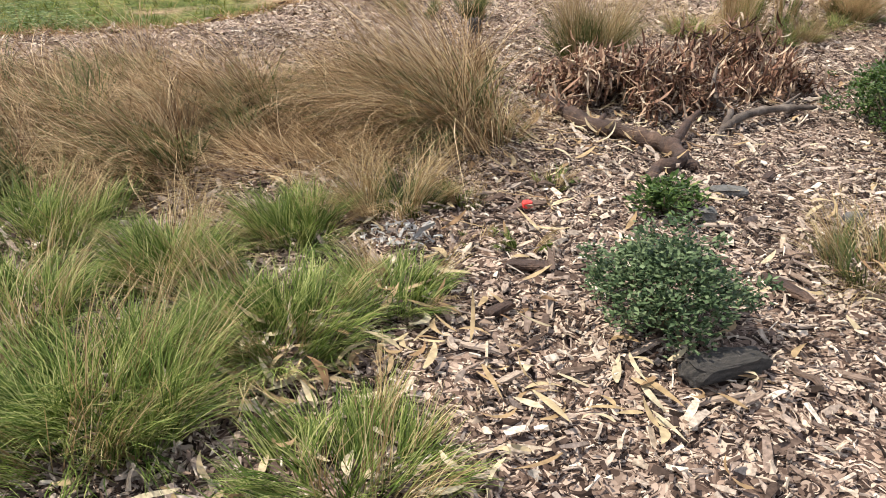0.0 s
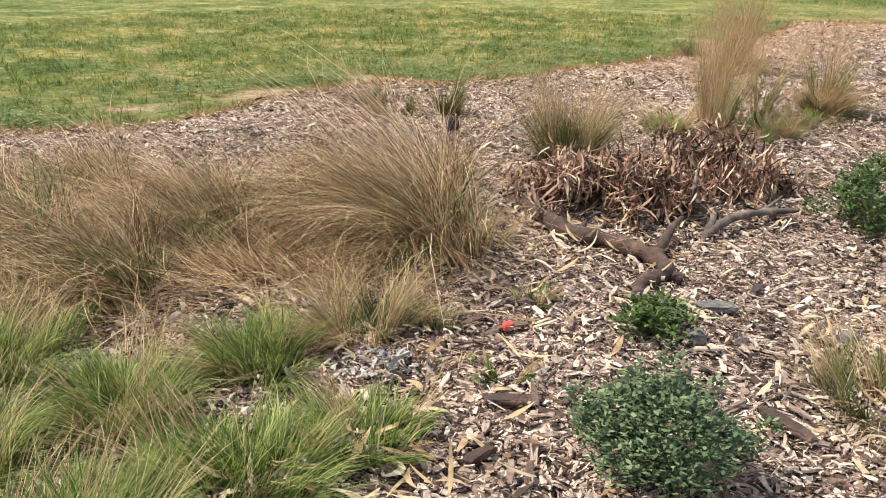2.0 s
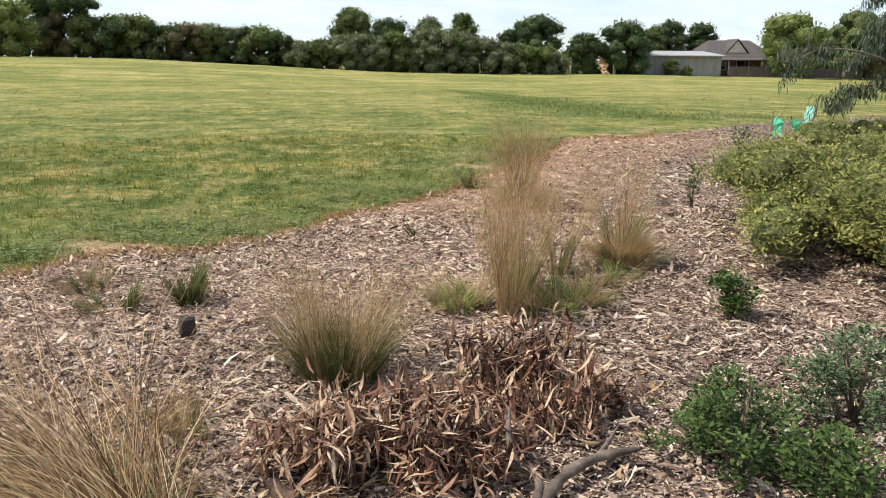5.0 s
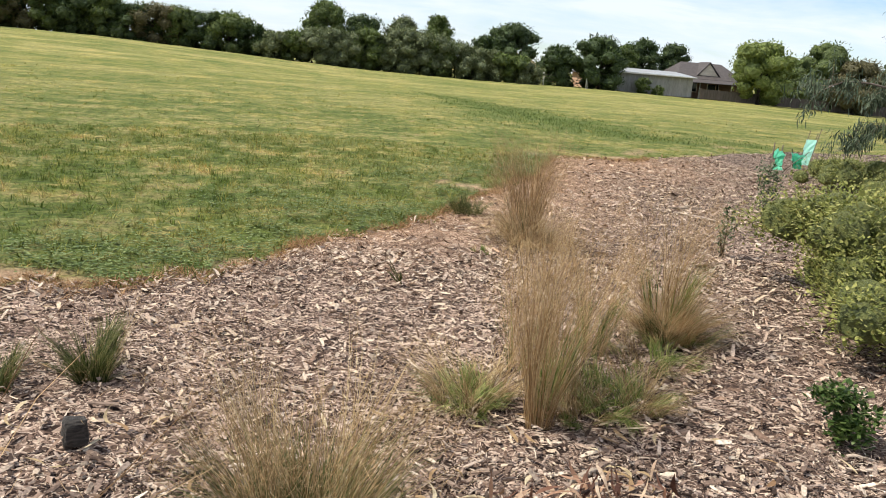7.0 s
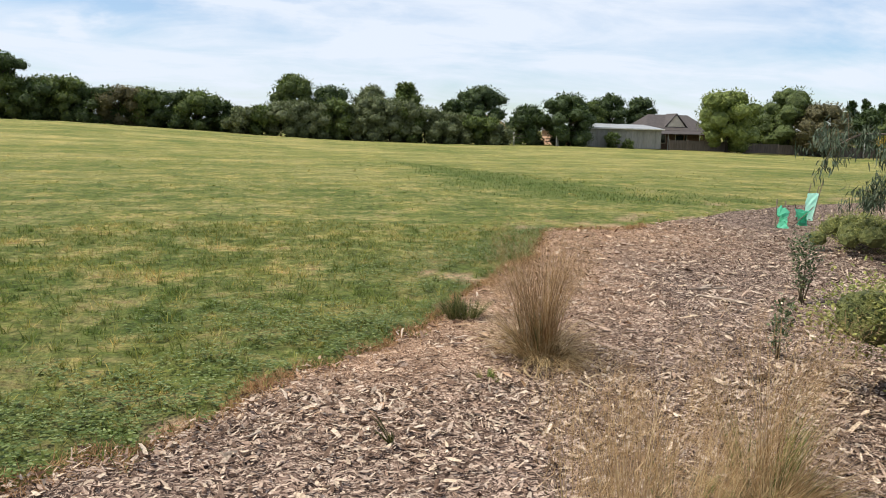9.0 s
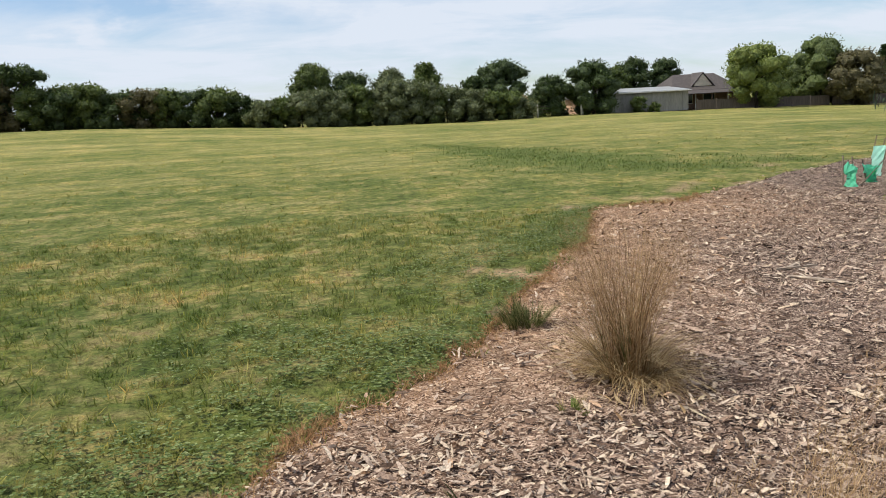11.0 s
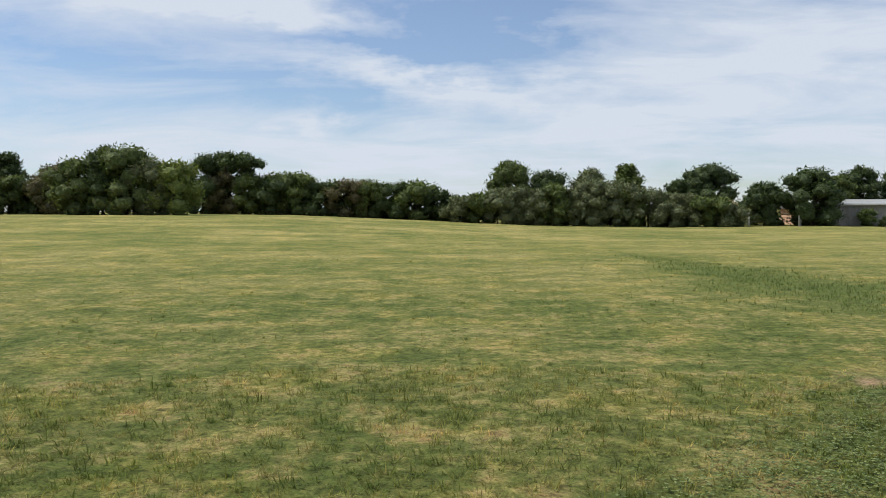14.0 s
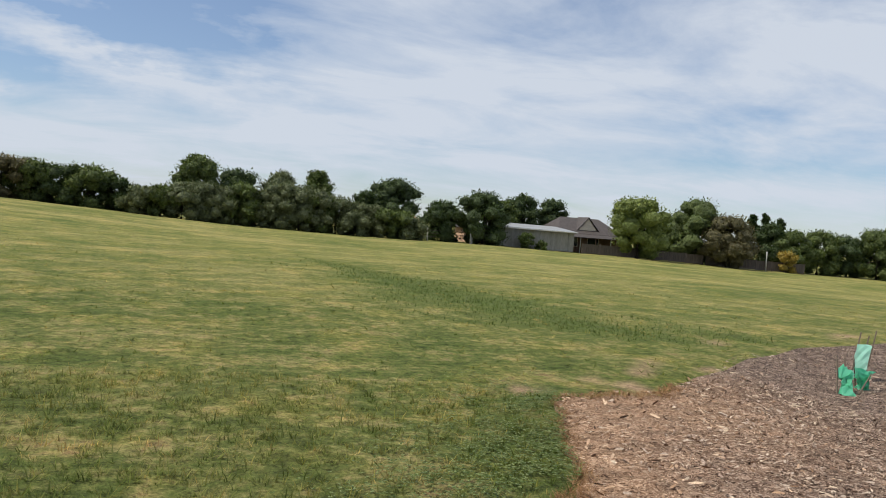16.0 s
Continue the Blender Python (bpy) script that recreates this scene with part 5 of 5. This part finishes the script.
def lump(name, label, cat, x, y, dims, mat, turn=0, seed=1.0, sub=3):
    """A rough solid piece: a stone, a slab of bark, a stump."""
    bm = bmesh.new()
    bmesh.ops.create_icosphere(bm, subdivisions=sub, radius=1)
    for v in bm.verts:
        c = v.co.copy()
        box = Vector([math.copysign(abs(a) ** .55, a) for a in c])
        k = 1 + .22 * noise.noise(c * 1.7 + Vector((seed, 0, 0))) + .1 * noise.noise(c * 5 + Vector((0, seed, 0)))
        v.co = Vector((box.x * dims[0], box.y * dims[1], box.z * dims[2])) * k * .5
    lo = min(v.co.z for v in bm.verts)
    bmesh.ops.translate(bm, verts=bm.verts[:], vec=(0, 0, -lo - dims[2] * .12))
    ob = part(name, bm, mat)
    ob.matrix_basis = pose(x, y, float(bed_z(x, y)) + .01, 0, 0, turn)
    return tagged(ob, label, cat)


M_CHAR = solid_mat("charred_bark", [(.02, .017, .015), (.05, .042, .036), (.09, .075, .065)], 30, .85, .8, (1, 4, 4))
M_STONE = solid_mat("dark_stone", [(.06, .055, .052), (.12, .11, .1), (.18, .165, .15)], 24, .8, .5)
M_PALE = solid_mat("bleached_wood", [(.3, .235, .18), (.42, .34, .27)], 18, .8, .4, (1, 5, 5))
lump("bark_slab", "dark charred slab of bark at the shrub's foot", "bark", .2, 1.33, (.22, .08, .055), M_CHAR, 28, 2)
lump("stone", "small dark rounded stone", "stone", .3, 2.23, (.06, .05, .045), M_STONE, 10, 3)
lump("stone", "small dark rounded stone", "stone", .8, 2.33, (.07, .05, .04), M_STONE, 40, 5)
lump("stone", "flat brown stone on the mulch", "stone", .43, 2.54, (.13, .06, .03), M_STONE, 5, 7)
lump("stump", "small dark weathered stump in the mulch", "stump", -.76, 5.28, (.085, .07, .11), M_CHAR, 20, 9)
for i, (x, y, l, a) in enumerate(((1.06, 2.5, .14, -40), (1.3, 2.3, .12, 20), (.45, 1.78, .17, -55), (2.1, 3.3, .24, -15), (.62, 2.75, .1, 60), (4.4, 10.56, .5, -58), (4.5, 11.0, .42, 0), (4.54, 11.1, .3, 35), (-.28, 1.8, .14, 5), (1.0, 5.0, .16, 30), (-.35, 1.55, .1, 50))):
    lump("bark_piece", "long pale splinter of bleached wood on the mulch" if i % 2 else "brown strip of bark on the mulch", "wood piece", x, y, (l, .022 + .012 * (i % 3), .022), M_PALE if i % 2 or i in (5, 6) else M_LOG, a, i + 11.0)
M_RED = solid_mat("red_plastic", [(.75, .05, .04), (.85, .08, .06)], 30, .5, .1)
lump("red_tag", "small bright red scrap of plastic on the mulch", "litter", -.3, 2.27, (.034, .028, .026), M_RED, 25, 4)


# ---- tree guards ----
m_guard, nt_, b_, out_ = nodes_of("green_guard_plastic")
b_.inputs["Base Color"].default_value, b_.inputs["Roughness"].default_value = (0.28, 0.76, 0.57, 1), 0.45
tr_, mx_ = nt_.nodes.new("ShaderNodeBsdfTranslucent"), nt_.nodes.new("ShaderNodeMixShader")
tr_.inputs[0].default_value = (0.2, 0.8, 0.58, 1)
mx_.inputs[0].default_value = 0.45
gn_ = noise_node(nt_, 9.0, 3.0)
bump_to(nt_, b_, gn_.outputs[0], 0.3, 0.02)
nt_.links.new(b_.outputs[0], mx_.inputs[1]); nt_.links.new(tr_.outputs[0], mx_.inputs[2]); nt_.links.new(mx_.outputs[0], out_.inputs[0])
m_pale = m_guard.copy()
m_pale.name = "pale_guard_plastic"
m_pale.node_tree.nodes["Principled BSDF"].inputs["Base Color"].default_value = (0.62, 0.88, 0.8, 1)
m_pale.node_tree.nodes[tr_.name].inputs[0].default_value = (0.6, 0.9, 0.8, 1)
M_STAKE = solid_mat("stake_timber", [(.1, .075, .055), (.2, .15, .11)], 12, .85, .4, (4, 4, .5))


def tree_guard(x, y, h, w, label, lean=0.0, dirn=0.0, turn=0.0, crush=0.0, stakes=3, mat=m_guard):
    """A triangular sleeve of plastic sheet held by stakes."""
    t = new("tree_guard")
    t.matrix_basis = pose(x, y, float(bed_z(x, y)) - .01, 0, 0, turn)
    tagged(t, label, "tree guard", "tree guards")
    bm = bmesh.new()
    rows, corners = 7, [(math.cos(a) * w, math.sin(a) * w) for a in (.5, 2.6, 4.7)]
    ring = []
    for i in range(rows):
        u = i / (rows - 1)
        k = 1 - crush * math.sin(math.pi * min(1, u * 1.1)) * .7
        sx, sy = math.cos(dirn) * lean * u, math.sin(dirn) * lean * u
        row = []
        for c in range(3):
            for s in range(4):
                p, q = corners[c], corners[(c + 1) % 3]
                f = s / 4
                row.append(bm.verts.new(((p[0] * (1 - f) + q[0] * f) * k + sx + rng.normal(0, .006 + .02 * crush), (p[1] * (1 - f) + q[1] * f) * k + sy + rng.normal(0, .006 + .02 * crush), h * u * (1 - .15 * crush) + (.04 * crush * rng.normal() if 0 < i else 0))))
        ring.append(row)
    for i in range(rows - 1):
        for s in range(12):
            bm.faces.new((ring[i][s], ring[i][(s + 1) % 12], ring[i + 1][(s + 1) % 12], ring[i + 1][s]))
    geom = bmesh.ops.solidify(bm, geom=bm.faces[:], thickness=.004)
    part("sleeve", bm, mat, t, "thin plastic sleeve")
    for c in range(stakes):
        px, py = corners[c]
        tip = (px + math.cos(dirn) * lean * 1.3 + .02, py + math.sin(dirn) * lean * 1.3, h * (1.25 + .1 * c))
        part("stake", poly_mesh("stake", [tube([(px * .93, py * .93, -.03), ((px * .93 + tip[0]) / 2, (py * .93 + tip[1]) / 2, tip[2] / 2), tip], [.012, .012, .011], 4)], False), M_STAKE, t)
    return t


tree_guard(8.9, 15.95, .36, .14, "crumpled green plastic tree guard leaning on stakes", .2, .6, 20, .8, 2)
tree_guard(9.55, 16.3, .3, .13, "collapsed green plastic tree guard on the mulch", .12, 2.6, 60, .6, 1)
tree_guard(10.15, 16.95, .5, .115, "upright pale green plastic tree guard with timber stakes", .12, 0, 10, .05, 3, m_pale)
fallen_branch("guard_stake", "timber stake leaning across the tree guards", [(9.0, 15.85, .03, .014), (9.25, 16.0, .13, .013), (9.5, 16.15, .22, .013), (9.75, 16.3, .33, .012)], 8, M_STAKE, 5)


# ---- young gum tree ----
def gum_tree(x, y):
    t = new("gum_tree")
    t.location = (x, y, float(bed_z(x, y)) - .02)
    tagged(t, "young gum tree with drooping grey-green leaves", "tree")
    limbs = [[(0, 0, 0, .06), (.05, .02, .9, .05), (0, 0, 1.8, .04), (-.1, .05, 2.7, .015)]]
    for i in range(15):
        a = i * 2.4 + .3
        z0 = .45 + 1.9 * (i / 15)
        l = 1.3 * (1 - .3 * i / 15)
        limbs.append([(0, 0, z0, .025), (math.cos(a) * l * .4, math.sin(a) * l * .4, z0 + .45, .018), (math.cos(a) * l * .8, math.sin(a) * l * .8, z0 + .5, .011), (math.cos(a) * l * 1.1, math.sin(a) * l * 1.1, z0 + .15, .004)])
    limbs.append([(0, 0, .8, .025), (-1.0, -.1, 1.45, .018), (-1.9, 0, 1.62, .012), (-2.4, .05, 1.42, .005)])
    ch, ends = [], []
    for k, c in enumerate(limbs):
        l = smooth_line(c, 12)
        ch.append(tube(l[:, :3], l[:, 3], 6))
        if k:
            ends += [(p, .28 if k == len(limbs) - 1 and i > 8 else .16) for i, p in enumerate(l[5:, :3], 5) if k < len(limbs) - 1 or i > 7]
    part("limbs", poly_mesh("limbs", ch), M_BARK, t)
    tw, pts = [], []
    for p, s in ends:
        for j in range(5):
            e = p + rng.normal(0, s, 3) * [1, 1, .6]
            tw.append(tube([tuple(p), tuple((p + e) / 2 + [0, 0, .03]), tuple(e)], [.004, .003, .0015], 4))
            pts += [p * (1 - u) + e * u for u in (.35, .6, .8, 1, 1)]
    tagged(part("twigs", poly_mesh("twigs", tw), M_STEM, t), kind="stuff")
    q = np.repeat(np.array(pts), 8, 0)
    n = len(q)
    q = q + rng.normal(0, .05, (n, 3))
    v, f, _ = ribbons(q, rng.uniform(0, 6.3, n), rng.normal(2.5, .35, n), rng.normal(.15, .3, n), rng.uniform(.07, .14, n), rng.uniform(.012, .02, n), 3, [.3, 1.0, .7])
    v[:, 2] = np.maximum(v[:, 2], .15)
    tagged(part("foliage", np_mesh("foliage", v, f), M_GUM, t), kind="stuff")


gum_tree(9.25, 12.3)


# ---- small things in the mulch ----
tree_guard(2.2, 2.87, .3, .1, "green plastic tree guard leaning in the mulch", .05, 1.2, 35, .25, 2)
shrub("leafy_seedling", "sparse upright olive-green seedling at the bed's front", .8, 1.22, [(0, 0, .06, .07), (.05, .02, .14, .06), (-.05, 0, .18, .05), (.02, .03, .26, .04)], 120, .028, M_SALT, 7, squash=1.4)
PALE = piece_mat("ashen_chip", [(.27, .255, .235), (.37, .35, .33), (.5, .48, .45)], .9, 0, 60, .3)
v, f = chips(150, lambda x, y: np.hypot(x + .69, (y - 1.96) * 1.4) < .13, (-.85, 1.85), (-.55, 2.08), lambda x, y: np.ones(len(x)), bed_z, .012)
tagged(part("ashen_chips", np_mesh("ashen_chips", v, f), PALE), "patch of pale ashen wood flakes on the mulch", "wood chips", kind="stuff")

# larger chips that lie loose on top of the bed, each by itself
CHIP_MESHES = []
for i in range(10):
    bm = bmesh.new()
    l, w = rng.uniform(.05, .13), rng.uniform(.012, .026)
    secs = [(-.5, rng.uniform(.2, .7)), (-.2, rng.uniform(.8, 1.1)), (.2, rng.uniform(.8, 1.1)), (.5, rng.uniform(.1, .7))]
    ring = []
    for u, k in secs:
        bow = rng.normal(0, .004)
        ring.append([bm.verts.new((u * l, s * w * .5 * k, z + bow)) for s, z in ((-1, .0), (1, .0), (.85, .006), (-.85, .007))])
    for a, b in zip(ring, ring[1:]):
        for j in range(4):
            bm.faces.new((a[j], a[(j + 1) % 4], b[(j + 1) % 4], b[j]))
    bm.faces.new(ring[0][::-1]); bm.faces.new(ring[-1])
    bmesh.ops.recalc_face_normals(bm, faces=bm.faces[:])
    me = bpy.data.meshes.new("wood_chip")
    bm.to_mesh(me)
    bm.free()
    CHIP_MESHES.append(me)
m_big, nt_, b_, _ = nodes_of("loose_chip")
oi_ = nt_.nodes.new("ShaderNodeObjectInfo")
r_ = ramp_node(nt_, [(.09, .06, .045), (.2, .14, .11), (.3, .22, .17), (.41, .315, .25), (.52, .42, .335)])
nt_.links.new(oi_.outputs["Random"], r_.inputs[0])
n_ = noise_node(nt_, 40.0, 4.0, .6, stretch=(1, 6, 6))
g_ = ramp_node(nt_, [(.55,) * 3, (1.15,) * 3], [.35, .65])
nt_.links.new(n_.outputs[0], g_.inputs[0])
nt_.links.new(mix_node(nt_, r_.outputs[0], g_.outputs[0], 1.0, "MULTIPLY"), b_.inputs["Base Color"])
b_.inputs["Roughness"].default_value, b_.inputs["Specular IOR Level"].default_value = .85, .15
bump_to(nt_, b_, n_.outputs[0], .6, .004)
for me in CHIP_MESHES:
    me.materials.append(m_big)
for i in range(290):
    x, y = (rng.uniform(-.9, 2.2), rng.uniform(1.2, 5.2)) if i < 200 else (rng.uniform(-1.0, 4.5), rng.uniform(5.2, 9.5))
    if not in_bed(x, y, .3):
        continue
    c = new("wood_chip", CHIP_MESHES[i % 10])
    c.parent = bed
    c.matrix_basis = pose(x, y, float(bed_z(x, y)) + .014, rng.normal(0, 9), rng.normal(0, 7), rng.uniform(0, 360))
